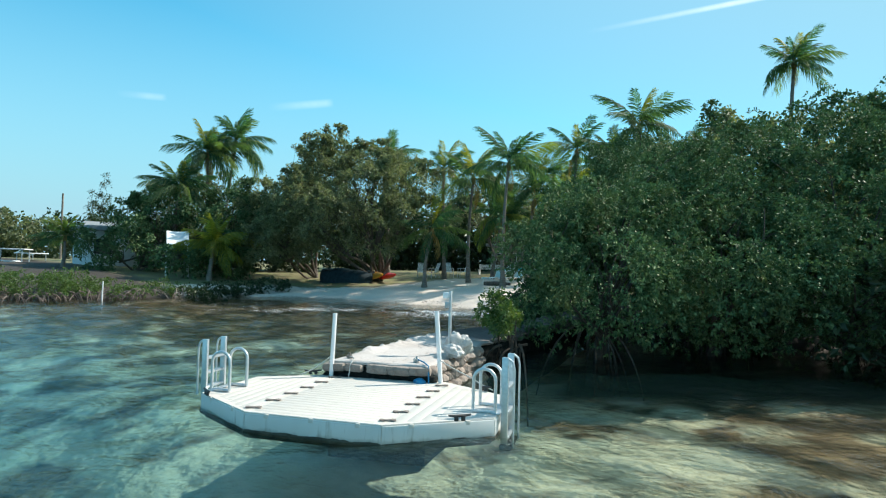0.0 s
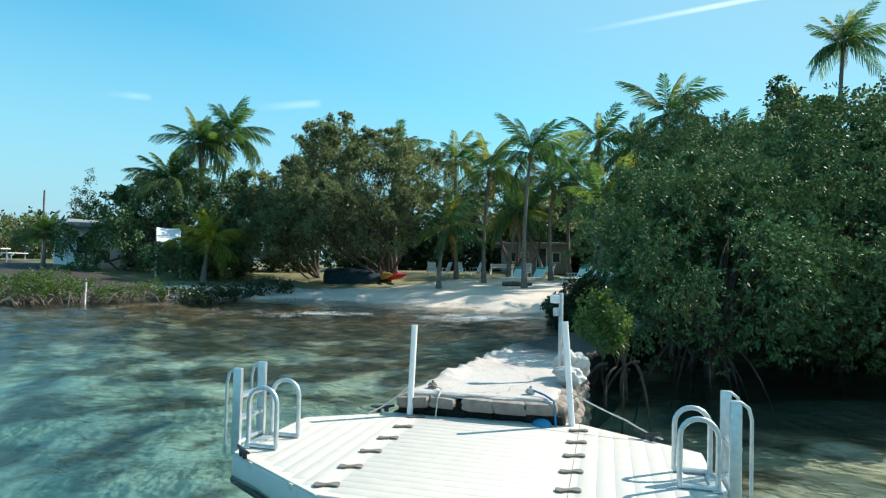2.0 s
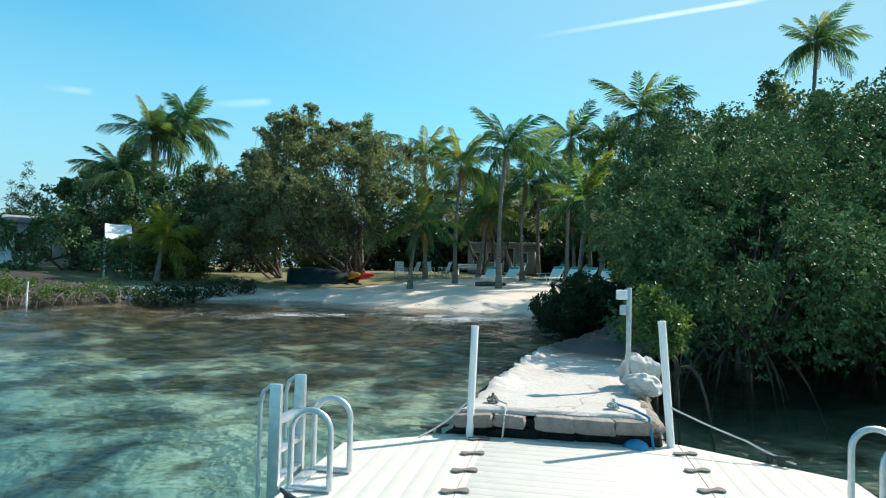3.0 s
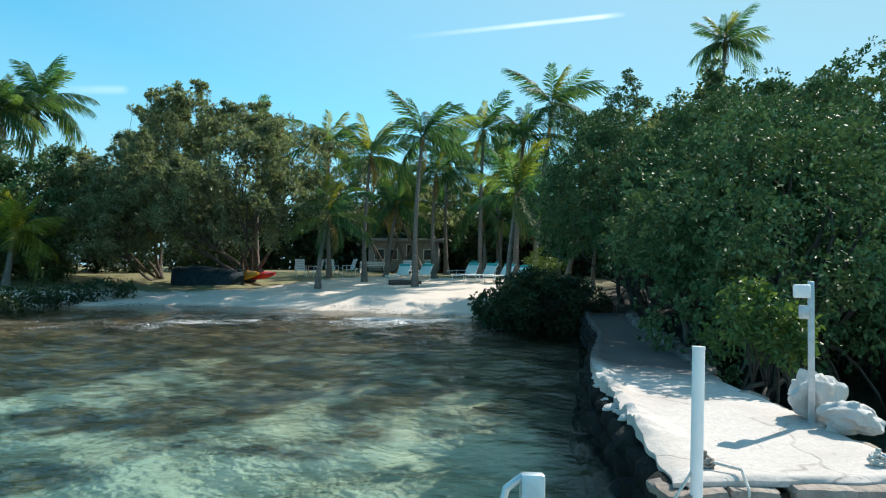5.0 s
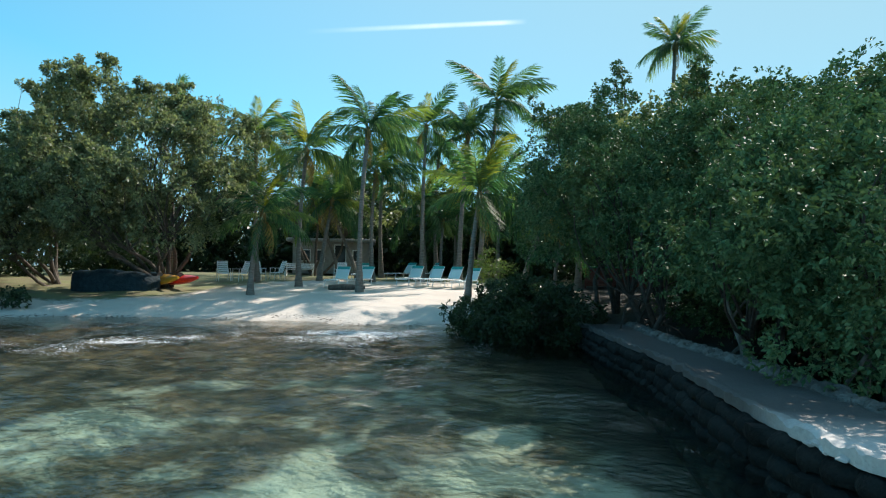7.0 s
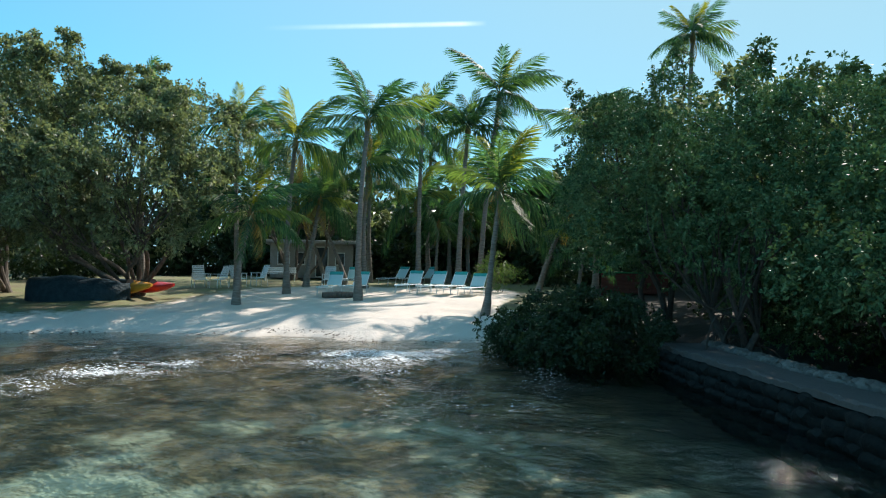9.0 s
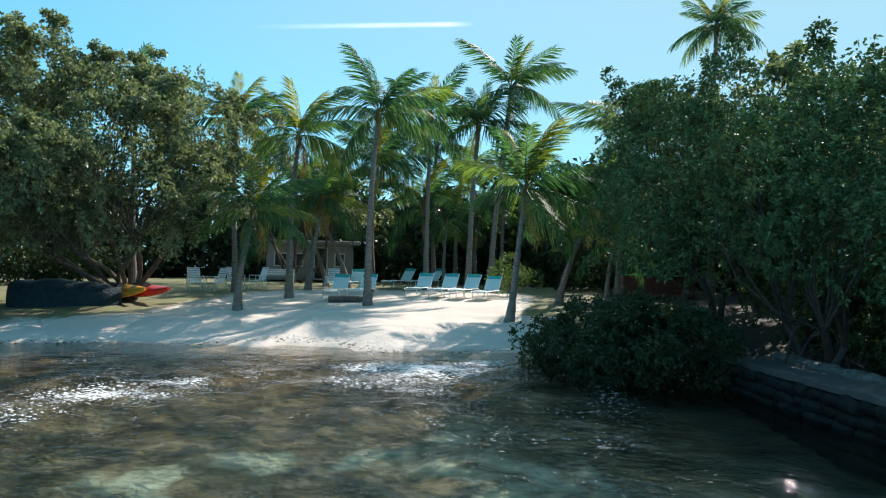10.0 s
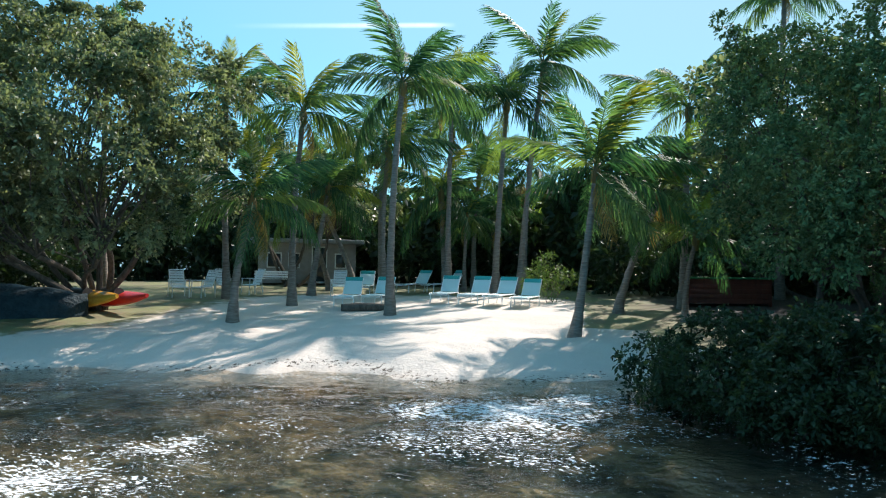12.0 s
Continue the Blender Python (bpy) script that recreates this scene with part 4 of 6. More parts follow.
# mangroves beside the jetty
MANGROVES = [
    ((-11.3, 14.9), [(-11.2, 14.8, 2.3, 1.4, 1.2, 1.3), (-11.8, 16.5, 2.9, 1.4, 1.4, 1.2), (-11.0, 14.0, 1.75, 1.1, 0.9, 0.75), (-12.2, 14.7, 2.8, 0.9, 0.9, 0.8), (-12.3, 14.1, 2.25, 0.8, 0.8, 0.45), (-12.7, 15.5, 2.6, 0.8, 0.9, 0.5)]),
    ((-9.7, 16.6), [(-9.5, 16.6, 2.3, 1.7, 1.5, 1.5), (-10.5, 18.4, 3.4, 1.8, 1.7, 1.3), (-9.4, 15.5, 1.75, 1.3, 1.0, 0.75), (-8.4, 16.4, 1.8, 1.2, 1.0, 0.8)]),
    ((-13.0, 18.2), [(-11.8, 18.9, 3.65, 1.5, 1.7, 1.45), (-12.9, 18.0, 2.8, 1.0, 1.2, 0.7), (-13.2, 16.6, 2.2, 0.7, 1.0, 0.4), (-13.7, 18.6, 2.3, 0.8, 1.1, 0.4), (-12.6, 16.3, 2.7, 0.9, 0.9, 0.7)]),
    ((-14.6, 21.6), [(-14.0, 20.5, 2.8, 1.0, 1.2, 0.7), (-14.7, 20.5, 2.9, 0.8, 1.0, 0.4), (-15.6, 22.2, 3.8, 1.3, 1.4, 1.3), (-13.9, 22.2, 3.4, 1.4, 1.4, 1.5), (-15.4, 21.2, 3.1, 0.9, 0.9, 0.6), (-14.0, 23.4, 4.9, 1.4, 1.4, 1.4), (-13.2, 20.6, 3.2, 1.0, 1.2, 0.8), (-16.9, 23.2, 3.4, 1.4, 1.3, 1.1), (-12.6, 22.4, 1.5, 0.9, 1.2, 1.2)]),
    ((-7.6, 18.6), [(-7.5, 18.5, 2.4, 1.9, 1.7, 1.6), (-8.4, 20.6, 4.2, 2.1, 1.9, 1.7), (-7.2, 17.1, 1.75, 1.4, 1.0, 0.85), (-6.2, 17.9, 1.75, 1.3, 1.1, 0.85)]),
    ((-5.2, 20.4), [(-5.0, 20.3, 2.5, 2.1, 1.9, 1.8), (-6.0, 22.6, 4.4, 2.3, 2.1, 2.0), (-4.8, 18.9, 1.5, 1.5, 1.1, 1.1)]),
    ((-10.6, 21.4), [(-10.5, 21.6, 4.2, 2.2, 2.0, 1.75), (-12.6, 22.2, 4.2, 1.7, 1.8, 1.7)]),
    ((-2.2, 21.9), [(-2.0, 21.8, 2.6, 2.4, 2.1, 2.0), (-3.0, 24.4, 4.8, 2.5, 2.4, 2.3), (-1.8, 20.2, 1.5, 1.6, 1.2, 1.1)]),
    ((1.8, 23.4), [(2.0, 23.0, 3.1, 2.7, 2.6, 2.5), (1.2, 25.6, 5.3, 2.9, 2.8, 2.8)]),
    ((-15.6, 25.6), [(-17.0, 25.6, 5.1, 1.5, 1.7, 1.7), (-15.2, 24.8, 5.6, 1.7, 1.7, 1.7), (-16.5, 27.4, 5.4, 1.7, 1.7, 1.8), (-17.4, 25.6, 3.4, 1.1, 1.3, 0.9), (-15.6, 25.0, 3.0, 1.2, 1.2, 0.8), (-13.4, 24.7, 1.7, 1.0, 1.2, 1.2), (-13.6, 26.8, 1.8, 1.0, 1.2, 1.2)]),
    ((-12.6, 25.6), [(-12.9, 26.3, 5.8, 2.0, 2.0, 1.8), (-9.4, 25.2, 5.3, 2.4, 2.3, 2.1)]),
    ((-6.0, 26.5), [(-6.0, 26.3, 5.9, 2.7, 2.5, 2.3), (-2.0, 28.0, 6.0, 3.0, 2.6, 2.6)]),
]


def set_back(p):
    """Moves an outer mangrove a little further from the open water."""
    return (-6.0 + (p[0] + 6.0) * 1.1, 3.6 + (p[1] - 3.6) * 1.1)


SKIRT_LINE = {0: [(-11.8, 13.5), (-11.1, 13.8), (-10.5, 14.3)], 1: [(-9.8, 14.9), (-9.0, 15.4), (-8.3, 16.0)], 4: [(-7.6, 16.6), (-6.8, 17.1), (-6.0, 17.7)], 5: [(-5.2, 18.3), (-4.3, 18.9)], 7: [(-3.3, 19.5), (-2.3, 20.0), (-1.2, 20.5)]}
SKIRTS = {k: [(x - 0.3, y + 0.85, 1.2, 0.7, 0.5, 0.5) for x, y in line] for k, line in SKIRT_LINE.items()}
for k, (at, blobs) in enumerate(MANGROVES):
    blobs = blobs + SKIRTS.get(k, [])
    if k in (1, 4, 5, 7, 8):
        at, blobs = set_back(at), [(*set_back(b[:2]), 2.0 + (b[2] - 2.0) * 1.1, *(1.1 * r for r in b[3:])) for b in blobs]
    if k not in (2, 3, 9):
        blobs = blobs + [(at[0] + 0.3, at[1] + 0.9, 1.7, 1.5, 1.3, 1.4)]
    t = tree("mangrove_tree", "dense dark green mangrove tree standing in the water beside the jetty", "mangrove", at, blobs, 40 + k, MANGROVE, 3, 0.11, "mangroves by the jetty", twigs=7, sprays=12 if k in (3, 9, 11) else 7, foot=-0.3, bark=ROOTBARK, under=-0.9, lumps=1.4 if k < 6 or k == 9 else 1.1, lump_size=0.53, sprigs=34 if k < 4 else (36 if k == 9 else (27 if k < 6 else 19)), per=10 if k < 4 or k == 9 else (9 if k < 7 else 6), leaf=0.080 if k < 4 or k == 9 else (0.088 if k < 7 else 0.13), width=0.54, fill=0.40 if k in (2, 3, 9) else 0.22)
    if k in (0, 1, 3, 4, 5, 7):
        roots(t, at, 1.15, 11, 300 + k, 1.6, -0.3)
for k, (at, blobs) in enumerate([((-11.5, 12.1), [(-11.77, 11.93, 1.33, 0.30, 0.30, 0.22), (-11.9, 12.2, 1.15, 0.25, 0.25, 0.22), (-11.5, 11.8, 1.08, 0.2, 0.2, 0.18)]),
                                 ((-18.9, 22.8), [(-18.7, 22.6, 0.75, 1.1, 1.1, 0.75), (-19.5, 23.5, 0.62, 0.7, 0.8, 0.58), (-18.6, 24.0, 0.8, 1.0, 1.0, 0.72), (-18.2, 21.5, 0.6, 0.8, 0.7, 0.55)]), ((-17.6, 21.6), [(-17.5, 21.6, 0.85, 1.0, 0.9, 0.85), (-16.9, 20.8, 0.7, 0.7, 0.7, 0.65), (-17.7, 22.9, 0.8, 1.0, 0.9, 0.7), (-17.4, 24.0, 0.75, 0.9, 0.9, 0.6), (-16.7, 22.4, 0.9, 0.7, 0.7, 0.6)])]):
    # the bushes by the jetty's end take the dark hedge leaf to carry shade
    t = tree("mangrove_bush", "low bright green mangrove bush on arching roots" if k == 0 else "low dark mangrove bush at the water's edge", "mangrove", at, blobs, 80 + k, FRESH if k == 0 else HEDGE, 4, 0.03, "mangrove bushes", bark=ROOTBARK, twigs=5, foot=0.0 if k else 0.2, under=-1.0, lumps=5.0, lump_size=0.26 if k else 0.17, sprigs=20, per=8, leaf=0.085 if k else 0.075, width=0.5)
    roots(t, at, 0.8, 6, 340 + k, 0.55, 0.0 if k else 0.2)

# broad trees over the beach and the bank beyond
TREES = [
    ((-35.0, 28.0), [(-34.8, 25.6, 6.2, 2.7, 2.3, 2.2), (-32.4, 25.2, 5.4, 2.2, 1.9, 2.0), (-37.4, 25.6, 6.6, 2.6, 2.2, 2.3), (-35.4, 27.4, 7.6, 2.4, 2.2, 1.9), (-33.6, 22.9, 4.4, 1.8, 1.4, 1.4), (-36.0, 22.7, 5.0, 2.2, 1.7, 1.8), (-32.0, 27.3, 6.7, 1.9, 1.9, 1.7), (-32.8, 25.6, 3.7, 1.9, 1.5, 1.3), (-36.4, 24.4, 3.6, 2.1, 1.5, 1.4), (-37.2, 25.6, 8.8, 1.7, 1.6, 1.2), (-31.2, 26.6, 4.8, 1.4, 1.3, 1.2)]),
    ((-39.5, 26.5), [(-39.6, 25.4, 5.0, 2.4, 2.2, 2.4), (-41.6, 24.2, 4.4, 2.4, 2.2, 2.2), (-38.6, 23.2, 3.6, 2.0, 1.7, 1.7), (-40.6, 27.5, 6.4, 2.5, 2.4, 2.3), (-38.4, 22.2, 2.8, 1.6, 1.3, 1.2), (-39.4, 26.8, 8.3, 1.8, 1.7, 1.5), (-40.5, 22.6, 2.6, 1.6, 1.3, 1.2)]),
    ((-42.5, 21.8), [(-42.3, 21.8, 3.8, 1.8, 1.7, 1.8), (-43.2, 22.9, 5.3, 1.9, 1.9, 1.8), (-41.2, 21.2, 2.0, 1.4, 1.3, 1.3), (-40.9, 17.3, 2.1, 0.55, 0.5, 0.7), (-41.2, 18.9, 1.8, 0.6, 0.5, 0.6), (-43.0, 21.0, 2.0, 1.2, 1.2, 1.3)]),
    ((-46.8, 17.6), [(-46.2, 19.2, 5.0, 1.9, 1.9, 1.8), (-47.4, 17.4, 4.3, 1.5, 1.5, 1.3), (-45.4, 20.6, 5.6, 1.5, 1.5, 1.4), (-46.4, 15.4, 2.3, 1.1, 1.1, 1.0), (-46.2, 19.0, 2.5, 1.3, 1.2, 1.3), (-44.6, 17.2, 3.5, 1.0, 0.9, 0.8)]),
    ((-35.0, 40.5), [(-34.6, 40.5, 7.2, 2.4, 2.2, 2.0), (-37.4, 39.5, 7.0, 2.4, 2.2, 2.4), (-32.0, 41.2, 6.0, 2.0, 2.0, 2.0)]),
    ((-52, 16), [(-51, 21.5, 5, 2.6, 2.6, 2.4), (-49, 24, 5.5, 2.6, 2.6, 2.6), (-45.5, 27.5, 6, 2.8, 2.8, 2.6)]),
    ((-13.6, 30.5), [(-14.2, 29.2, 6.4, 2.0, 2.0, 2.0), (-11.2, 30.2, 6.2, 2.3, 2.1, 2.2), (-16.9, 30.2, 6.2, 1.6, 1.7, 1.7), (-15.0, 29.6, 4.0, 2.2, 1.6, 1.4), (-13.4, 32.6, 5.4, 2.2, 2.1, 1.9)]),
    # added behind the canopy, mostly out of sight, to shade the ground below
    ((-12.6, 37.4), [(-12.4, 36.6, 6.0, 2.6, 2.2, 2.0), (-16.0, 36.9, 5.6, 2.2, 2.0, 1.6), (-9.0, 36.0, 5.8, 2.4, 2.2, 1.8), (-18.2, 37.6, 4.8, 1.6, 1.6, 1.3)]),
    ((-8.0, 31.5), [(-8.0, 30.5, 5.4, 2.6, 2.4, 2.3), (-4.5, 31.5, 5.8, 2.6, 2.4, 2.5), (-9.5, 34, 5.6, 2.6, 2.4, 2.4)]),
]
for k, (at, blobs) in enumerate(TREES):
    dark = k in (2, 3)
    tree("shade_tree", "dense dark green broadleaf tree on the far bank" if dark else "broad spreading olive green tree with many grey stems", "tree", at, blobs, 120 + k, MANGROVE if dark else TREELEAF, 9 if k == 0 else 5, 0.10, "shade trees", sprays=(40 if k < 2 else 8), bark=DARKBARK, twigs=12, under=-0.95 if dark else -0.7, lumps=1.5 if k < 2 else (1.15 if k < 4 else 0.7), lump_size=0.44, sprigs=20, per=8 if k < 2 else 5, leaf=0.122 if k < 2 else 0.19, width=0.55, fill=0.42)

for x, y, h in ((-75.0, 23.0, 6.6), (-76.0, 24.4, 8.0)):
    tree("casuarina_tree", "distant dark narrow feathery tree above the roofs", "tree", (x, y), [(x, y, 1.5 + h * f_, 0.75 * (1.15 - f_), 0.75 * (1.15 - f_), h * 0.2) for f_ in (0.35, 0.55, 0.75, 0.92)], int(900 + h * 10), HEDGE, 1, 0.12, "casuarinas", bark=DARKBARK, twigs=4, lumps=1.5, lump_size=0.35, sprigs=12, per=5, leaf=0.3, width=0.2)

# low mangroves on the far spit
for k in range(13):
    x, y = -36.6 + 0.10 * k + 0.3 * math.sin(k * 2.1) - 0.02 * (k - 6) ** 2, 2.6 + 1.08 * k
    h_ = 1.0 if k < 9 else 0.62
    t = tree("mangrove_bush", "low green mangrove bush on tangled roots along the far bank", "mangrove", (x, y), [(x, y, 0.82 * h_, 0.9 * h_, 0.85 * h_, 0.36 * h_), (x - 1.1, y + 0.4, 0.92 * h_, 0.9 * h_, 0.9 * h_, (0.42 + 0.2 * (k % 4 == 1)) * h_), (x + 0.45, y + 0.5, 0.72 * h_, 0.6 * h_, 0.6 * h_, 0.28 * h_)], 200 + k, FRESH, 2, 0.03, "mangroves on the far bank", bark=ROOTBARK, twigs=3, foot=0.0, under=-0.7, lumps=2.4, lump_size=0.24, sprigs=13, per=6, leaf=0.095)
    roots(t, (x, y), 0.9, 24, 400 + k, 0.6, 0.0, PALEROOT, 0.7)

# palms
PALMS = [
    ((-26.6, 30.1), (-26.3, 30.0, 7.75), 0.84, 25, 0.125, 2),
    ((-30.2, 27.5), (-29.7, 27.5, 4.0), 0.77, 23, 0.125, 3),
    ((-30.4, 31.4), (-30.1, 31.3, 7.4), 0.84, 24, 0.125, 3),
    ((-31.2, 34.6), (-30.7, 34.9, 5.4), 0.76, 19, 0.13, 3),
    ((-28.5, 35.3), (-28.4, 35.2, 6.9), 0.84, 24, 0.125, 2),
    ((-26.3, 36.6), (-26.2, 36.6, 9.4), 0.84, 24, 0.125, 1),
    ((-24.5, 37.3), (-24.1, 37.3, 9.0), 0.88, 22, 0.14, 1),
    ((-23.6, 38.0), (-22.7, 38.0, 10.8), 0.97, 23, 0.14, 1),
    ((-21.24, 28.1), (-20.7, 27.9, 4.65), 0.82, 24, 0.12, 3),
    ((-17.9, 33.8), (-17.7, 33.8, 7.6), 0.84, 24, 0.125, 1),
    ((-18.3, 30.4), (-18.06, 30.2, 3.2), 0.55, 18, 0.09, 0),
    ((-14.1, 37.2), (-13.9, 37.0, 12.6), 0.64, 23, 0.13, 1),
    ((-30.4, 37.3), (-32.1, 36.6, 5.6), 0.84, 19, 0.12, 2),
    ((-31.9, 38.0), (-33.3, 37.2, 5.8), 0.8, 18, 0.11, 2),
    ((-27.3, 41.6), (-27.2, 41.4, 9.0), 0.9, 21, 0.13, 1),
    ((-30.1, 39.8), (-30.0, 39.6, 8.6), 0.88, 21, 0.13, 2),
    ((-26.8, 38.4), (-27.0, 38.3, 5.6), 0.85, 20, 0.13, 2),
    ((-26.2, 42.0), (-26.0, 41.9, 6.8), 0.9, 20, 0.13, 1),
    ((-23.9, 43.0), (-23.7, 43.0, 7.4), 0.9, 20, 0.13, 1),
    ((-25.2, 42.6), (-25.1, 42.4, 5.2), 0.85, 18, 0.13, 1),
    ((-45.8, 19.6), (-45.5, 19.7, 6.7), 0.8, 19, 0.13, 1),
    ((-20.0, 32.0), (-18.8, 32.0, 4.6), 0.8, 18, 0.125, 2),
    ((-26.1, 39.0), (-26.0, 39.0, 4.6), 0.67, 18, 0.10, 1),
    ((-45.7, 22.0), (-45.8, 21.6, 9.2), 0.81, 23, 0.13, 2),
    ((-46.3, 23.0), (-45.9, 23.7, 10.3), 0.85, 23, 0.13, 2),
    ((-40.1, 19.4), (-40.0, 19.6, 2.95), 0.66, 20, 0.15, 1),
    ((-49.3, 14.1), (-49.3, 14.15, 3.2), 0.52, 20, 0.12, 1),
    ((-36.6, 30.2), (-36.6, 30.0, 8.9), 0.84, 24, 0.125, 1),
    ((-33.3, 32.2), (-33.4, 32.0, 8.3), 0.84, 24, 0.125, 1),
]
for k, (base, crown, size, count, radius, dry) in enumerate(PALMS):
    young = -45 < crown[0] < -38 and crown[2] < 4
    palm(base, crown, 600 + k, "young yellow-green coconut palm on the far bank" if young else "tall coconut palm with arching green fronds", size=size * (1.08 if crown[0] < -38 else 1.0), count=round(count * (1.15 if crown[0] < -38 or crown[2] > 12 and crown[0] > -20 else 0.70)), radius=radius * 0.88, dry=min(dry, 1 + k % 2), wind=(0.30, 0.14), lean=0.65 if base[0] == -21.24 else 1.3, fronds=YOUNGFRONDS if young else None)

# dense planting behind the lawn and woods in the distance
def thicket(name, label, line, seed, radius, height, material_, leaf=0.2, foot=1.6, **kw):
    rng = np.random.default_rng(seed)
    blobs = []
    for (ax, ay), (bx, by) in zip(line, line[1:]):
        n_ = max(1, int(math.hypot(bx - ax, by - ay) / (radius * 1.2)))
        for i in range(n_):
            s = (i + rng.uniform(0.2, 0.8)) / n_
            h = height * rng.uniform(0.75, 1.2)
            blobs.append((ax + (bx - ax) * s + rng.normal() * 0.4, ay + (by - ay) * s + rng.normal() * 0.4, foot + h * 0.5, radius, radius, h * 0.55))
    ob = part(name, crown_mesh(name, blobs, seed, leaf=leaf, under=-0.95, **kw), material_)
    return tagged(ob, label, "trees", kind="stuff")


thicket("thicket", "dark dense shrubs and trees behind the lawn", [(-50, 36), (-47, 47), (-40, 51), (-33, 47.5), (-28, 47), (-20, 45), (-10, 42), (0, 38), (8, 32)], 5, 2.4, 5.2, HEDGE, 0.5, lumps=0.9, lump_size=0.75, sprigs=12, per=4)
thicket("back_hedge", "dark dense trees closing the view behind the lawn", [(-46, 52), (-36, 55), (-24, 52), (-12, 48), (2, 43)], 15, 3.2, 4.6, HEDGE, 0.7, lumps=0.45, lump_size=1.1, sprigs=12, per=5)
thicket("garden_shrubs", "dark shrubs behind the box under the trees", [(-20.5, 39.5), (-16, 38.5), (-12, 36.5), (-8, 34), (-6, 31)], 18, 1.3, 2.6, HEDGE, 0.26, lumps=1.2, lump_size=0.5, sprigs=14, per=5)
thicket("far_shore_woods", "low olive tree line on the far shore", [(-86, 10), (-88, 18), (-84, 28), (-76, 36)], 19, 2.2, 4.2, TREELEAF, 0.4, lumps=0.7, lump_size=0.7, sprigs=12, per=5)
thicket("undergrowth", "dark low shrubs under the trees", [(-50, 20), (-46.5, 25.5), (-44, 30), (-42, 35)], 8, 1.5, 2.2, HEDGE, 0.22, lumps=1.6, lump_size=0.5, sprigs=16, per=6)
thicket("distant_woods", "low distant tree line beyond the houses", [(-130, -10), (-125, 25), (-110, 60), (-70, 80), (-20, 90), (30, 70)], 6, 6, 6.0, HEDGE, 0.7, lumps=0.06, lump_size=1.9, sprigs=11, per=5)

# low shrubs where the sand begins on the bank, and brush filling the shade by the jetty
for k, (x, y) in enumerate([(-35.2, 16.2), (-36.0, 17.4), (-36.6, 18.8), (-36.4, 20.0), (-36.0, 21.3)]):
    tree("shrub", "low dark shrub at the edge of the sand", "shrub", (x, y), [(x, y, stand(x, y) + 0.25, 0.55, 0.5, 0.3), (x + 0.5, y + 0.3, stand(x, y) + 0.18, 0.4, 0.4, 0.22)], 700 + k, HEDGE, 2, 0.025, "shrubs along the bank", bark=DARKBARK, twigs=3, under=-1.0, lumps=2.4, lump_size=0.3, sprigs=14, per=6, leaf=0.13)
tree("shrub", "young bright green shrub on the lawn", "shrub", (-22.1, 35.4), [(-22.1, 35.4, 2.3, 0.65, 0.6, 0.6), (-22.5, 35.2, 1.9, 0.5, 0.5, 0.4), (-21.7, 35.3, 2.0, 0.5, 0.5, 0.45)], 720, FRESH, 3, 0.02, "lawn shrubs", twigs=4, under=-0.9, lumps=3.0, lump_size=0.3, sprigs=12, per=5, leaf=0.16, width=0.25)
# dark brush added where there is only shade beneath the canopy
thicket("shade_fill_brush", "dark brush added to fill the shade under the trees by the jetty", [(-13.0, 25.4), (-11.6, 22.6), (-10.8, 19.5), (-10.0, 17.6), (-8, 18.8), (-5, 20.8), (-1, 22.6)], 9, 1.0, 2.2, HEDGE, 0.2, 0.05, lumps=1.3, lump_size=0.45, sprigs=14, per=5)

# ---- the floating dock ----
DOCK = pose(-10.6, 7.8, 0, 0, 0, math.degrees(math.atan2(0.49, 0.872)))
DECK = 0.42
dock = thing("floating_dock", "white plastic floating swim platform with two ladders", "floating dock")
dock.matrix_world = DOCK
L0, L1, W0, W1, E0 = -1.38, 1.27, 0.82, 1.88, 0.58


def float_part(outline, name="dock_section"):
    b = Build().prism(outline, 0.20, DECK, 0.007)
    return part(name, b, PLASTIC, dock)


float_part([(-W0 + 0.001, L0), (W0 - 0.001, L0), (W0 - 0.001, L1), (-W0 + 0.001, L1)])
float_part([(-W1, -E0 - 0.12), (-W0 - 0.001, L0), (-W0 - 0.001, L1), (-W1, E0)])
float_part([(W0 + 0.001, L0), (W1, -E0 - 0.05), (W1, E0), (W0 + 0.001, L1)])
rim = [(-W1 + 0.05, -E0 - 0.10), (-W0, L0 + 0.05), (W0, L0 + 0.05), (W1 - 0.05, -E0 - 0.03), (W1 - 0.05, E0 - 0.03), (W0, L1 - 0.05), (-W0, L1 - 0.05), (-W1 + 0.05, E0 - 0.03)]
part("float_chamber", Build().prism(rim, 0.12, 0.202), WEEDY, dock, "dark weed-grown underside of the float")
for k in range(21):
    y = L0 + 0.14 + k * 0.12
    part("deck_rib", Build().box((2 * W0 - 0.10, 0.117, 0.009), pose(0, y, DECK - 0.003), 0.0022), PLASTIC, dock)
for side in (-1, 1):
    for k in range(7):
        x = W0 + 0.12 + k * 0.135
        f = (x - W0) / (W1 - W0)
        lo, hi = L0 + (-E0 - L0) * f + 0.07, L1 + (E0 - L1) * f - 0.07
        part("deck_rib", Build().box((0.132, hi - lo, 0.009), pose(side * x, (lo + hi) / 2, DECK - 0.003), 0.0022), PLASTIC, dock)


def coupler():
    """A rubber coupler: two round heads joined by a narrow waist, lying in the joint."""
    pts = []
    for i in range(28):
        a = 2 * math.pi * i / 28
        c = math.cos(a)
        pts.append((0.125 * c, 0.062 * math.sin(a) * (0.30 + 1.25 * c * c) + 0.012 * math.sin(3.0 * c)))
    return Build().prism(pts, 0, 0.016, 0.003).mesh("coupler")


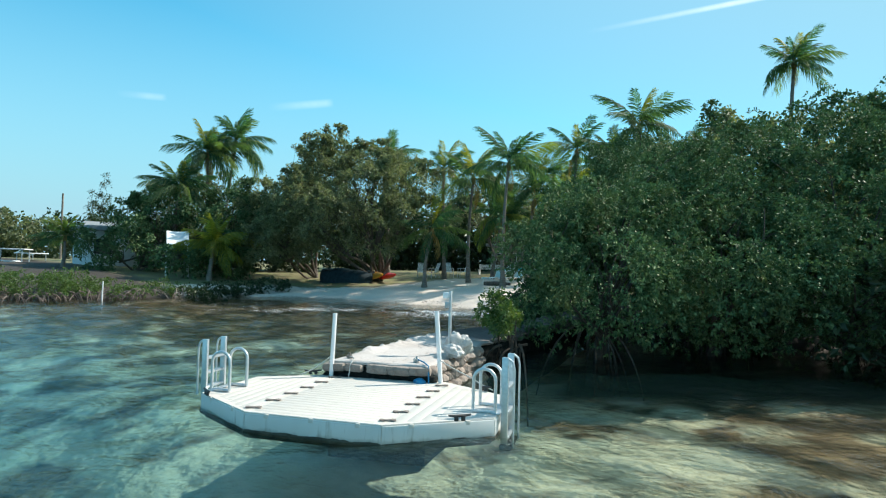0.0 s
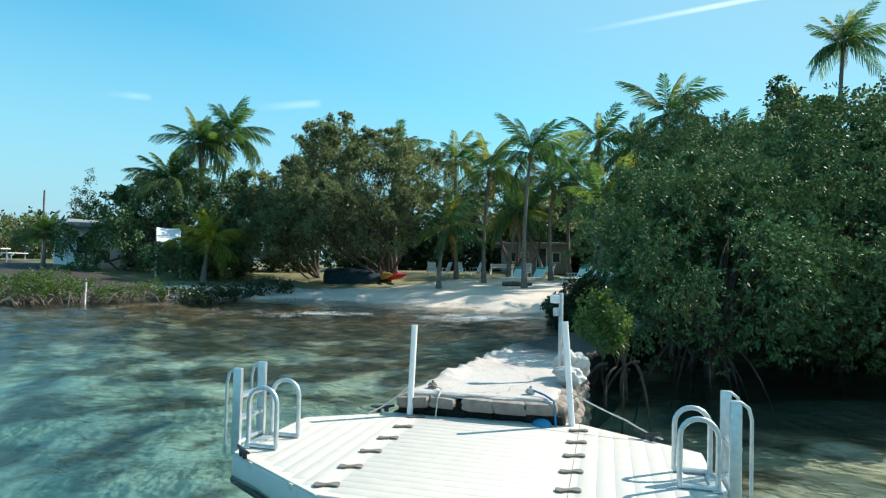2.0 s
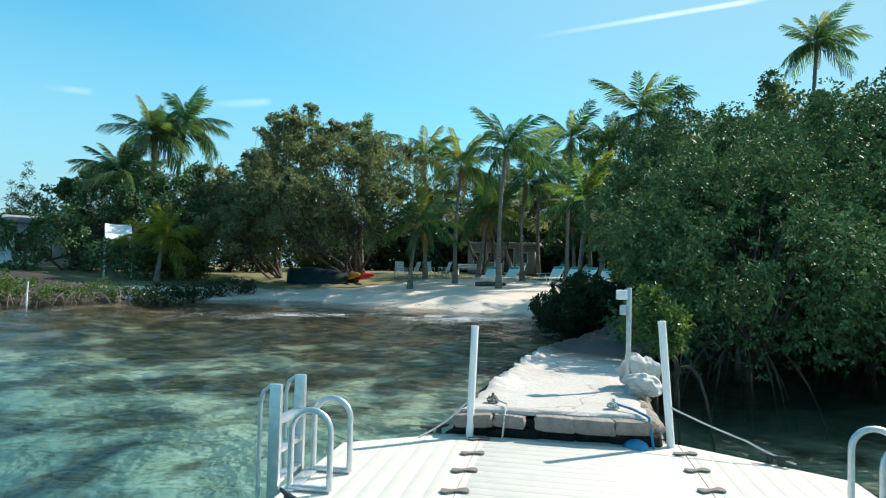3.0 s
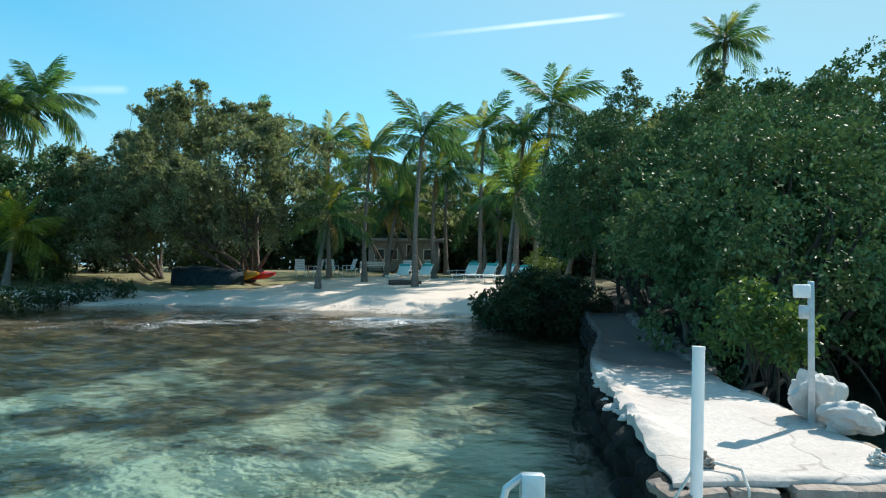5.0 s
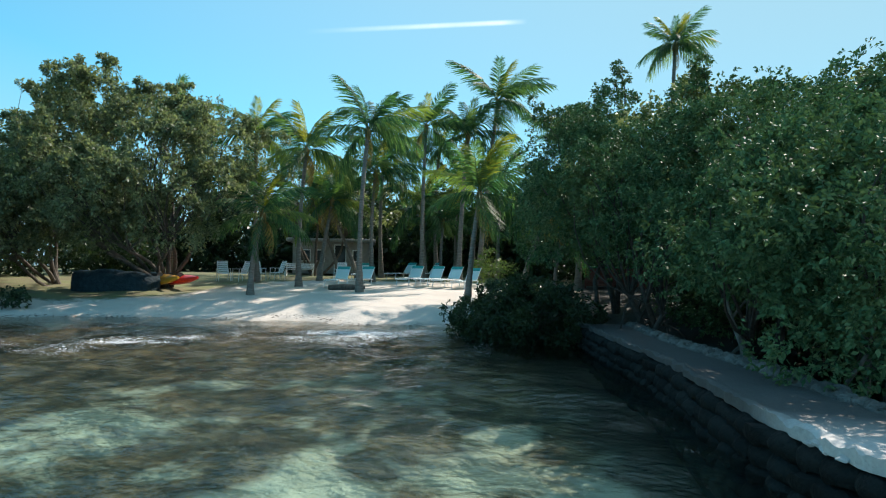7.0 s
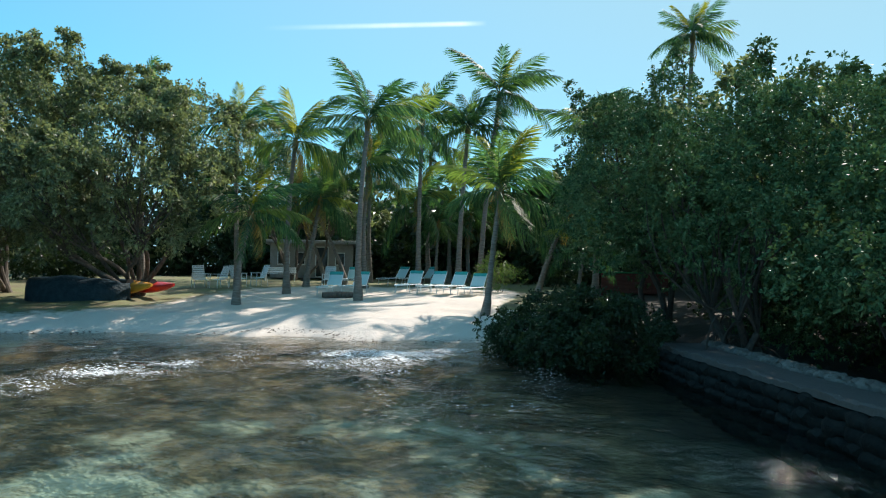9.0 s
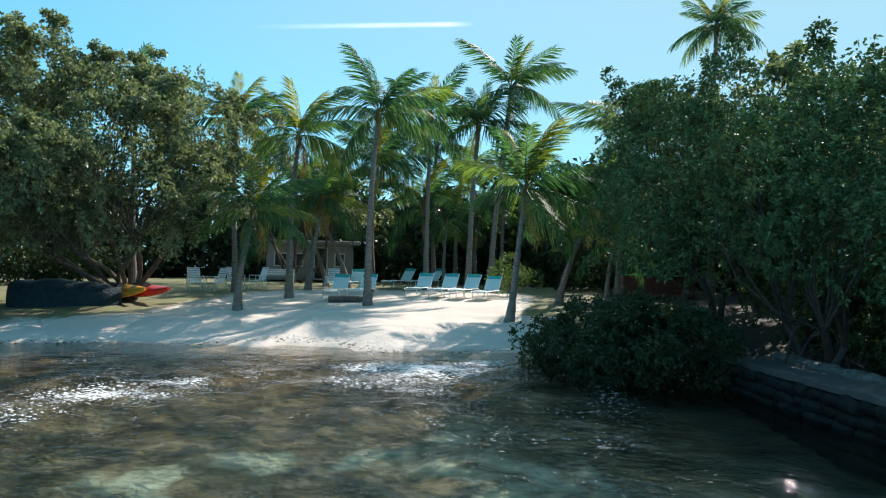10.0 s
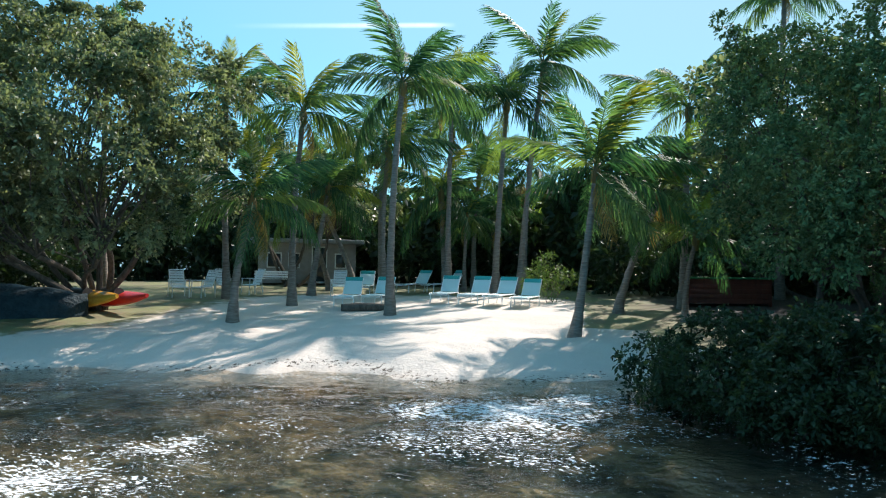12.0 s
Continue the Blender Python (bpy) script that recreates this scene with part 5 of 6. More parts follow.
COUPLER_MESH = coupler()
COUPLER_MESH.materials.append(COUPLER)
for side in (-1, 1):
    for k in range(6):
        c = part("coupler", COUPLER_MESH, None, dock, "brown rubber coupler")
        c.matrix_local = pose(side * W0, -1.20 + k * 0.432, DECK + 0.008, 0, 0, 12) @ Matrix.Diagonal((0.74, 0.95, 0.6, 1))
corners = [(-W1, -E0 - 0.12), (-W0, L0), (W0, L0), (W1, -E0 - 0.05), (W1, E0), (W0, L1), (-W0, L1), (-W1, E0)]
for (ax, ay), (bx, by) in zip(corners, corners[1:] + corners[:1]):
    ln = math.hypot(bx - ax, by - ay)
    turn = math.degrees(math.atan2(by - ay, bx - ax))
    for k in range(int(ln / 0.5)):
        s = (k + 0.5) / int(ln / 0.5)
        p = part("edge_pocket", Build().box((0.06, 0.03, 0.05), pose(0, 0, 0), 0.01), PLASTIC, dock)
        p.matrix_local = pose(ax + (bx - ax) * s, ay + (by - ay) * s, DECK - 0.03, 0, 0, turn)
    m_ = pose((ax + bx) / 2, (ay + by) / 2, 0.302, 0, 0, turn)
    part("side_panel", Build().box((ln - 0.008, 0.022, 0.20), m_, 0.007), DOCKSIDE, dock, "stained white side panel")
    fringe = Build()
    steps = int(ln / 0.025)
    edge_pts = []
    for i in range(steps + 1):
        q = Vector((ax + (bx - ax) * i / steps, ay + (by - ay) * i / steps, 0))
        out = Vector((by - ay, ax - bx, 0)).normalized()
        hi_ = 0.228 + 0.020 * noise.noise(q * 5) + 0.016 * noise.noise(q * 31)
        edge_pts += [q + out * 0.008 + Vector((0, 0, hi_)), q + out * (0.024 + 0.014 * noise.noise(q * 17)) + Vector((0, 0, 0.205)), q + out * 0.012 + Vector((0, 0, 0.170))]
    fringe.add(edge_pts, [(3 * i + j, 3 * i + j + 1, 3 * i + j + 4, 3 * i + j + 3) for i in range(steps) for j in range(2)])
    part("weed_fringe", fringe, WEEDY, dock, "ragged dark weed along the waterline")


def cleat(parent, m):
    c = part("cleat", Build().box((0.045, 0.03, 0.05), pose(-0.04, 0, 0.025), 0.006).box((0.045, 0.03, 0.05), pose(0.04, 0, 0.025), 0.006).tube([(-0.13, 0, 0.065), (-0.05, 0, 0.055), (0.05, 0, 0.055), (0.13, 0, 0.065)], [0.010, 0.017, 0.017, 0.010], 8), BLACK, parent, "black mooring cleat")
    c.matrix_local = m
    return c


cleat(dock, pose(-1.72, -0.82, DECK + 0.005, 0, 0, 140))
cleat(dock, pose(1.55, -0.92, DECK + 0.005, 0, 0, 35))
cleat(dock, pose(-1.22, 1.05, DECK + 0.005, 0, 0, 30))
cleat(dock, pose(1.45, 0.86, DECK + 0.005, 0, 0, -30))


def ladder(at, turn, label, low):
    """A swim ladder with two hand hoops: its rails stand outside the edge, raised, along +y of its own frame."""
    t = thing("swim_ladder", label, "ladder", group="swim ladders")
    t.matrix_world = DOCK @ pose(at[0], at[1], DECK, 0, 0, turn)
    for s in (-1, 1):
        x = 0.195 * s
        arc = [(x, -0.29 + 0.13 * (1 - math.cos(math.pi * a)), 0.38 + 0.13 * math.sin(math.pi * a)) for a in np.linspace(0, 1, 11)]
        path = [(x, -0.29, 0.02), (x, -0.29, 0.2)] + arc + [(x, -0.03, 0.2), (x, -0.03, 0.02)]
        part("hand_hoop", Build().tube(path, 0.020, 10), ALU, t)
        part("foot_rail", Build().tube([(x, -0.295, 0.024), (x, -0.01, 0.024)], 0.020, 8), ALU, t)
        rail = part("side_rail", Build().box((0.045, 0.08, 0.66 - low), pose(x, 0.08, (0.66 + low) / 2), 0.012), ALU, t)
        grip = [(x, 0.11, 0.65), (x, 0.165, 0.61), (x, 0.185, 0.53), (x, 0.185, low)]
        part("grip_tube", Build().tube(grip, 0.013, 8), ALU, rail)
    for k in range(3):
        part("rung", Build().box((0.37, 0.08, 0.03), pose(0, 0.09, low + 0.1 + (0.5 - low) / 3 * k), 0.008), ALU, t)
    if low < -0.2:
        part("rubber_foot", Build().box((0.48, 0.14, 0.07), pose(0, 0.10, low), 0.02), BLACK, t, "black rubber foot bar")
    part("mounting_plate", Build().box((0.46, 0.10, 0.012), pose(0, -0.02, 0.010), 0.004), ALU, t)
    return t


ladder((-1.87, -0.36), 90, "grey aluminium swim ladder with two hoop handles, raised", -0.06)
ladder((1.88, -0.25), -90, "grey aluminium swim ladder with two hoop handles reaching the water", -0.36)


def post(base, top, label):
    t = thing("mooring_post", label, "post", (base[0], base[1], 0), group="mooring posts")
    d = Vector(top) - Vector(base)
    foot = Vector((0, 0, base[2])) - d.normalized() * 0.36
    tip = Vector((0, 0, base[2])) + d
    part("shaft", Build().tube([foot, tip], 0.032, 14), PVC, t)
    part("cap", Build().tube([tip, tip + d.normalized() * 0.015], 0.034, 14), PVC, t)
    return t


post((-11.90, 8.25, 0.42), (-11.89, 8.28, 1.345), "slim white mooring post at the dock's edge")
post((-10.52, 9.18, 0.42), (-10.595, 9.14, 1.44), "slim leaning white mooring post at the dock's edge")

# pole with a lamp head on the jetty
t = thing("light_pole", "grey metal pole with a small white lamp head on the jetty", "light pole", (-11.32, 10.17, JETTY_TOP - 0.02))
part("shaft", Build().box((0.045, 0.04, 1.08), pose(0, 0, 0.52), 0.006), STEEL, t)
part("lamp_head", Build().box((0.115, 0.10, 0.10), pose(-0.060, -0.02, 0.985), 0.012), PVC, t, "white lamp head")
part("junction_box", Build().box((0.075, 0.07, 0.10), pose(-0.045, -0.02, 0.83), 0.01), STEEL, t)
part("base_plate", Build().box((0.16, 0.16, 0.02), pose(0, 0, 0.01), 0.004), STEEL, t)

for k, (x, y, z, r) in enumerate([(-11.10, 10.02, JETTY_TOP + 0.09, 0.135), (-11.27, 10.36, JETTY_TOP + 0.15, 0.175)]):
    ob = part("boulder", lump(r, 11 + k, (1.3, 0.9, 0.8) if k == 0 else (1.1, 0.85, 1.12), 0.5, 4), BOULDER)
    ob.matrix_world = pose(x, y, z, 0, 0, 40 * k)
    tagged(ob, "pale weathered boulder beside the pole on the jetty", "boulder", group="boulders")

# ---- stones of the jetty's faces ----
BLOCKS = [block_mesh("stone", (0.37, 0.32, 0.135), k) for k in range(6)]
BAGS = [lump(0.5, 30 + k, (0.40, 0.30, 0.20), 0.3, 2).mesh("stone") for k in range(6)]
WETBLOCKS = [block_mesh("stone", (0.46, 0.30, 0.24), 40 + k) for k in range(5)]
for me in BLOCKS + BAGS:
    me.materials.append(STONE)
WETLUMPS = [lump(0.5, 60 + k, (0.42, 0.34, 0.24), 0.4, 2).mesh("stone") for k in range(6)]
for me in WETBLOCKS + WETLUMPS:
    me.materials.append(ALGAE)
rng = random.Random(7)


def course(a, b, z, step, meshes, scale, inset):
    ln = math.hypot(b[0] - a[0], b[1] - a[1])
    n_ = max(1, round(ln / step))
    ux, uy = (b[0] - a[0]) / ln, (b[1] - a[1]) / ln
    for i in range(n_):
        s = (i + 0.5 + rng.uniform(-0.08, 0.08)) / n_
        ob = part("stone", rng.choice(meshes), None, jetty)
        k = scale * rng.uniform(0.82, 1.15)
        ob.matrix_local = pose(a[0] + (b[0] - a[0]) * s - uy * inset, a[1] + (b[1] - a[1]) * s + ux * inset, z + rng.uniform(-0.015, 0.015), rng.uniform(-4, 4), rng.uniform(-4, 4), math.degrees(math.atan2(uy, ux)) + rng.uniform(-9, 9)) @ Matrix.Diagonal((k * ln / n_ / step * rng.uniform(0.9, 1.05), k, k * rng.uniform(0.9, 1.1), 1))


course(JETTY_L[0], JETTY_R[0], 0.572, 0.33, BLOCKS, 0.92, 0.045)
course(JETTY_L[0], JETTY_R[0], 0.40, 0.32, WETBLOCKS, 0.84, 0.09)
course(JETTY_L[0], JETTY_R[0], 0.14, 0.36, WETBLOCKS, 0.9, 0.07)
for a, b in zip(JETTY_R, JETTY_R[1:4]):
    for row, z in enumerate((0.54, 0.38, 0.22, 0.06, -0.10)):
        course(a, b, z, 0.36, BAGS, 1.0, 0.06 - 0.02 * row)
for a, b in zip(JETTY_L[1:], JETTY_L):
    for row, z in enumerate((0.50, 0.33, 0.16, -0.01, -0.18)):
        course(a, b, z, 0.34, WETLUMPS, 1.0, 0.10 - 0.03 * row)

# rubble set along the jetty's open edge
RUBBLE = [lump(0.5, 90 + k, (0.34, 0.28, 0.15), 0.45, 3).mesh("edge_stone") for k in range(6)]
for me in RUBBLE:
    me.materials.append(CONCRETE)
for i in range(20):
    s_ = 0.22 + 0.24 * i / 20
    l_, r_ = along_line(JETTY_L, s_), along_line(JETTY_R, s_)
    f_ = rng.uniform(0.0, 0.15)
    k = rng.uniform(0.2, 0.42)
    ob = part("edge_stone", rng.choice(RUBBLE), None, jetty)
    ob.matrix_local = pose(l_[0] + (r_[0] - l_[0]) * f_, l_[1] + (r_[1] - l_[1]) * f_, JETTY_TOP + rng.uniform(-0.05, -0.01), rng.uniform(-12, 12), rng.uniform(-12, 12), rng.uniform(0, 360)) @ Matrix.Diagonal((k, k, 0.75 * k, 1))

# ---- ropes and a float at the landing ----
def rope(points, label, radius=0.008, sag=0.0, fibre=None):
    pts = []
    for (a, b) in zip(points, points[1:]):
        for k in range(6):
            f = k / 6
            pts.append(tuple(p + (q - p) * f for p, q in zip(a, b))[:2] + (a[2] + (b[2] - a[2]) * f - sag * math.sin(math.pi * f),))
    pts.append(points[-1])
    return tagged(part("rope", Build().tube(pts, radius, 6), fibre or ROPE), label, "rope", group="ropes")


rope([(-12.12, 7.85, 0.45), (-11.92, 8.25, 0.72)], "pale mooring rope from a cleat to the post", sag=0.03)
rope([(-10.55, 9.16, 0.76), (-9.95, 9.22, 0.57), (-9.62, 9.28, 0.45)], "pale mooring rope from the post to a cleat", sag=0.01)
rope([(-11.89, 8.57, 0.70), (-11.70, 8.52, 0.69), (-11.66, 8.42, 0.62), (-11.66, 8.36, 0.20)], "pale rope hanging over the jetty's edge")
rope([(-11.02, 9.16, 0.71), (-10.82, 9.12, 0.69), (-10.66, 9.06, 0.66), (-10.60, 9.02, 0.40)], "blue rope running over the jetty's edge", 0.011, fibre=BLUE)
for k, (x, y) in enumerate([(-11.89, 8.57), (-11.02, 9.16)]):
    b = Build()
    for j in range(5):
        a0 = j * 1.3 + k
        b.tube([(0.06 * math.cos(a0 + t_) * (1 + 0.3 * math.sin(j)), 0.05 * math.sin(a0 + t_), 0.025 + 0.018 * j + 0.012 * math.sin(3 * t_)) for t_ in np.linspace(0, 5.5, 14)], 0.011, 6)
    b.tube([(-0.02, 0, -0.02), (0.0, 0.01, 0.16)], 0.02, 8)
    ob = part("rope_knot", b, ROPE if k else WOOD)
    ob.matrix_world = pose(x, y, JETTY_TOP - 0.005) @ Matrix.Diagonal((0.7, 0.7, 0.6, 1))
    tagged(ob, "frayed knot of old rope tied to an iron pin", "rope", group="rope knots")
ob = part("float_buoy", lump(0.085, 77, (1.25, 0.9, 0.85), 0.08, 3), BLUE)
ob.matrix_world = pose(-10.72, 8.95, 0.42)
tagged(ob, "blue plastic float wedged between dock and jetty", "buoy")

# ---- loungers and chairs on the sand ----
def lounger(recline=52):
    t = new("sun_lounger")
    rad = radians(recline)
    hx, hz = -0.55, 0.36
    for s in (-1, 1):
        y = 0.30 * s
        part("side_rail", Build().tube([(0.95, y, 0.30), (0.90, y, 0.34), (hx, y, hz), (-0.75, y, 0.34)], 0.018, 8), CHAIRWHITE, t)
        part("back_rail", Build().tube([(hx, y, hz), (hx - 0.72 * math.cos(rad), y, hz + 0.72 * math.sin(rad))], 0.018, 8), CHAIRWHITE, t)
        for x in (0.72, -0.62):
            part("leg", Build().tube([(x, y, 0.34), (x + 0.05, y * 1.08, 0.0)], 0.018, 8), CHAIRWHITE, t)
    part("foot_bar", Build().tube([(0.95, -0.30, 0.30), (0.95, 0.30, 0.30)], 0.018, 8), CHAIRWHITE, t)
    part("seat_sling", Build().box((1.45, 0.56, 0.014), pose(0.19, 0, 0.345), 0.004), SLING, t, "aqua sling seat")
    back = part("back_sling", Build().box((0.56, 0.56, 0.014), pose(hx - 0.30 * math.cos(rad), 0, hz + 0.30 * math.sin(rad), 0, recline, 0), 0.004), SLING, t, "aqua sling back")
    part("head_band", Build().box((0.16, 0.60, 0.05), pose(hx - 0.66 * math.cos(rad), 0, hz + 0.66 * math.sin(rad), 0, recline, 0), 0.015), TEAL, back, "teal head roll")
    return tagged(t, "white sun lounger with aqua sling and teal head roll, back raised", "sun lounger", group="sun loungers")


def beach_chair():
    t = new("beach_chair")
    for s in (-1, 1):
        y = 0.28 * s
        part("leg", Build().tube([(0.26, y, 0.60), (0.29, y, 0.0)], 0.017, 8), CHAIRWHITE, t)
        part("leg", Build().tube([(-0.22, y, 0.62), (-0.30, y, 0.0)], 0.017, 8), CHAIRWHITE, t)
        part("armrest", Build().box((0.56, 0.055, 0.025), pose(0.02, y, 0.62), 0.008), CHAIRWHITE, t)
        part("back_rail", Build().tube([(-0.16, y * 0.86, 0.36), (-0.40, y * 0.86, 0.98)], 0.017, 8), CHAIRWHITE, t)
    part("seat", Build().box((0.50, 0.48, 0.03), pose(0.06, 0, 0.38, 0, 4, 0), 0.01), CHAIRWHITE, t)
    for k in range(6):
        f = 0.10 + 0.155 * k
        part("slat", Build().box((0.085, 0.48, 0.014), pose(-0.16 - 0.24 * f, 0, 0.36 + 0.62 * f, 0, 69, 0), 0.004), CHAIRWHITE, t)
    part("top_bar", Build().tube([(-0.40, -0.24, 0.98), (-0.40, 0.24, 0.98)], 0.018, 8), CHAIRWHITE, t)
    return tagged(t, "white slatted beach armchair standing on the sand", "chair", group="beach chairs")


def seat_at(x, y, turn, z=None):
    return pose(x, y, (stand(x, y) if z is None else z) + 0.0, 0, 0, turn)


LOUNGERS = [(-25.7, 33.5, -92), (-24.6, 33.2, -97), (-23.75, 33.3, -101), (-22.9, 33.4, -99), (-28.5, 31.6, -80), (-27.7, 32.3, -88), (-29.7, 36.4, -78), (-28.1, 38.0, -110), (-26.9, 38.4, -128)]
first = lounger()
first.matrix_world = seat_at(*LOUNGERS[0])
for x, y, a in LOUNGERS[1:]:
    copy_thing(first, seat_at(x, y, a))
CHAIRS = [(-34.8, 31.6, -40), (-34.1, 32.0, -110), (-34.0, 33.3, -30), (-33.4, 34.1, -120), (-30.3, 35.2, -75)]
first = beach_chair()
first.matrix_world = seat_at(*CHAIRS[0])
for x, y, a in CHAIRS[1:]:
    copy_thing(first, seat_at(x, y, a))

# ---- boats drawn up under the trees ----
def kayak(mat, at, turn, label, tilt=0):
    t = thing("kayak", label, "kayak", at, turn, group="kayaks")
    t.matrix_world = pose(*at, tilt, 0, turn)
    b = Build()
    rings = 16
    v, f = [], []
    for i in range(rings + 1):
        s = i / rings
        x = -1.45 + 2.9 * s
        w = 0.36 * math.sin(math.pi * min(max(s, 0.02), 0.98)) ** 0.65
        rise = 0.14 * abs(2 * s - 1) ** 2.5
        for k in range(12):
            a = 2 * math.pi * k / 12
            v.append((x, w * math.cos(a), rise + 0.17 + 0.15 * math.sin(a) * (w / 0.36) ** 0.5))
    f = [(i * 12 + k, i * 12 + (k + 1) % 12, (i + 1) * 12 + (k + 1) % 12, (i + 1) * 12 + k) for i in range(rings) for k in range(12)]
    f += [tuple(range(12))[::-1], tuple(rings * 12 + k for k in range(12))]
    part("hull", b.add(v, f), mat, t)
    part("seat_well", Build().tube([(-0.25, 0, 0.315), (0.35, 0, 0.315)], [0.2, 0.2], 12), BLACK, t)
    return t


kayak(KAYAKYELLOW, (-35.0, 27.6, stand(-35.0, 27.6) + 0.22), -8, "yellow plastic kayak drawn up under the trees", 38)
kayak(KAYAKRED, (-34.5, 28.2, stand(-34.5, 28.2) + 0.22), -10, "red plastic kayak drawn up under the trees", 30)
v, f = [], []
for i in range(33):
    s_ = i / 32
    w = 0.78 * (1 - abs(2 * s_ - 1) ** 4) ** 0.5 + 0.06
    top = 0.80 + 0.12 * math.sin(s_ * 4.2) + 0.03 * math.sin(s_ * 19)
    for k in range(17):
        a = math.pi * k / 16
        c, e = math.cos(a), math.sin(a)
        sag_ = 0.03 * noise.noise(Vector((s_ * 7, k * 0.6, 2)))
        v.append((-1.65 + 3.5 * s_, w * math.copysign(abs(c) ** 0.55, c) + sag_, top * e ** 0.6 + sag_ - 0.06))
f = [(i * 17 + k, i * 17 + k + 1, (i + 1) * 17 + k + 1, (i + 1) * 17 + k) for i in range(32) for k in range(16)] + [tuple(range(17)), tuple(32 * 17 + k for k in range(16, -1, -1))]
t = thing("covered_boat", "low boat under a dark blue tarpaulin on the sand", "boat", (-36.0, 26.2, stand(-36.0, 26.2)), 22)
part("tarpaulin", Build().add(v, f), TARP, t)
ob = part("driftwood_log", Build().tube([(-0.80, 0, 0.09), (-0.2, 0.03, 0.11), (0.3, -0.02, 0.10), (0.80, 0.02, 0.09)], [0.12, 0.14, 0.14, 0.11], 10), DARKBARK)
ob.matrix_world = pose(-27.55, 30.75, stand(-27.55, 30.75), 0, 0, 20)
tagged(ob, "dark weathered log lying on the sand", "log")

# ---- houses behind the trees ----
def house(at, turn, length, depth, height, roof, wall, label, openings, z):
    t = thing("house", label, "house", (at[0], at[1], z), turn)
    part("wall", Build().box((length, depth, height), pose(0, 0, height / 2), 0.02), wall, t)
    part("roof", Build().box((length + 0.8, depth + 0.8, roof), pose(0, 0, height + roof / 2 + 0.003), 0.04), ROOF, t)
    for kind, x, w, lo, hi in openings:
        o = part(kind, Build().box((w, 0.06, hi - lo), pose(x, -depth / 2 - 0.012, (lo + hi) / 2), 0.01), CHAIRWHITE, t)
        part("pane", Build().box((w - 0.12, 0.03, hi - lo - 0.12), pose(x, -depth / 2 - 0.04, (lo + hi) / 2), 0.005), GLASS, o)
    return t


house((-36.1, 44.7), 26, 5.0, 4.0, 2.1, 0.22, PLASTER, "low pale plastered house behind the palms", [("window", -1.7, 0.75, 0.8, 1.6), ("window", -0.7, 0.6, 0.8, 1.6), ("door", 0.6, 0.8, 0.05, 1.95), ("window", 1.7, 0.6, 0.8, 1.6)], 1.7)
house((-52.3, 19.2), 90, 6.4, 4.5, 2.5, 0.35, WHITEWALL, "white house half hidden by trees", [("window", -2.6, 1.2, 0.9, 2.0), ("door", 0.2, 1.0, 0.05, 2.0), ("window", 2.3, 1.2, 0.9, 2.0)], 1.35)
t = thing("awning", "white canvas awning on poles among the trees", "awning", (-42.3, 18.4, stand(-42.3, 18.4)), 70)
b = Build()
for i in range(9):
    u_ = i / 8 * 2 - 1
    for j in range(7):
        v_ = j / 6
        b.v.append((0.62 * u_, -0.75 + 1.5 * v_, 1.95 + 0.85 * v_ - 0.10 * math.sin(math.pi * v_) - 0.05 * (1 - u_ * u_)))
b.f += [(i * 7 + j, i * 7 + j + 1, i * 7 + j + 8, i * 7 + j + 7) for i in range(8) for j in range(6)]
part("canopy", b, WHITEWALL, t)
for sx in (-0.60, 0.60):
    for sy, top_ in ((-0.73, 1.97), (0.73, 2.78)):
        part("leg", Build().tube([(sx, sy, -0.1), (sx, sy, top_)], 0.03, 8), CHAIRWHITE, t)

t = thing("house", "far house with a grey pitched roof among the trees", "house", (-63.5, 21.5, 1.3), 75)
part("wall", Build().box((4.0, 4.0, 2.1), pose(0, 0, 1.05), 0.02), WHITEWALL, t)
roof_ = [(x, y, z) for x in (-2.3, 2.3) for y, z in ((-2.5, 1.95), (0, 3.7), (2.5, 1.95), (2.5, 2.10), (0, 3.86), (-2.5, 2.10))]
part("roof", Build().add(roof_, [(k, (k + 1) % 6, 6 + (k + 1) % 6, 6 + k) for k in range(6)] + [(0, 5, 4, 1), (1, 4, 3, 2), (6, 7, 10, 11), (7, 8, 9, 10)]), ROOF, t, smooth=False)
for k in (-1, 1):
    o = part("window", Build().box((1.0, 0.06, 0.9), pose(1.0 * k, -2.012, 1.2), 0.01), CHAIRWHITE, t)
    part("pane", Build().box((0.88, 0.03, 0.78), pose(1.0 * k, -2.04, 1.2), 0.005), GLASS, o)


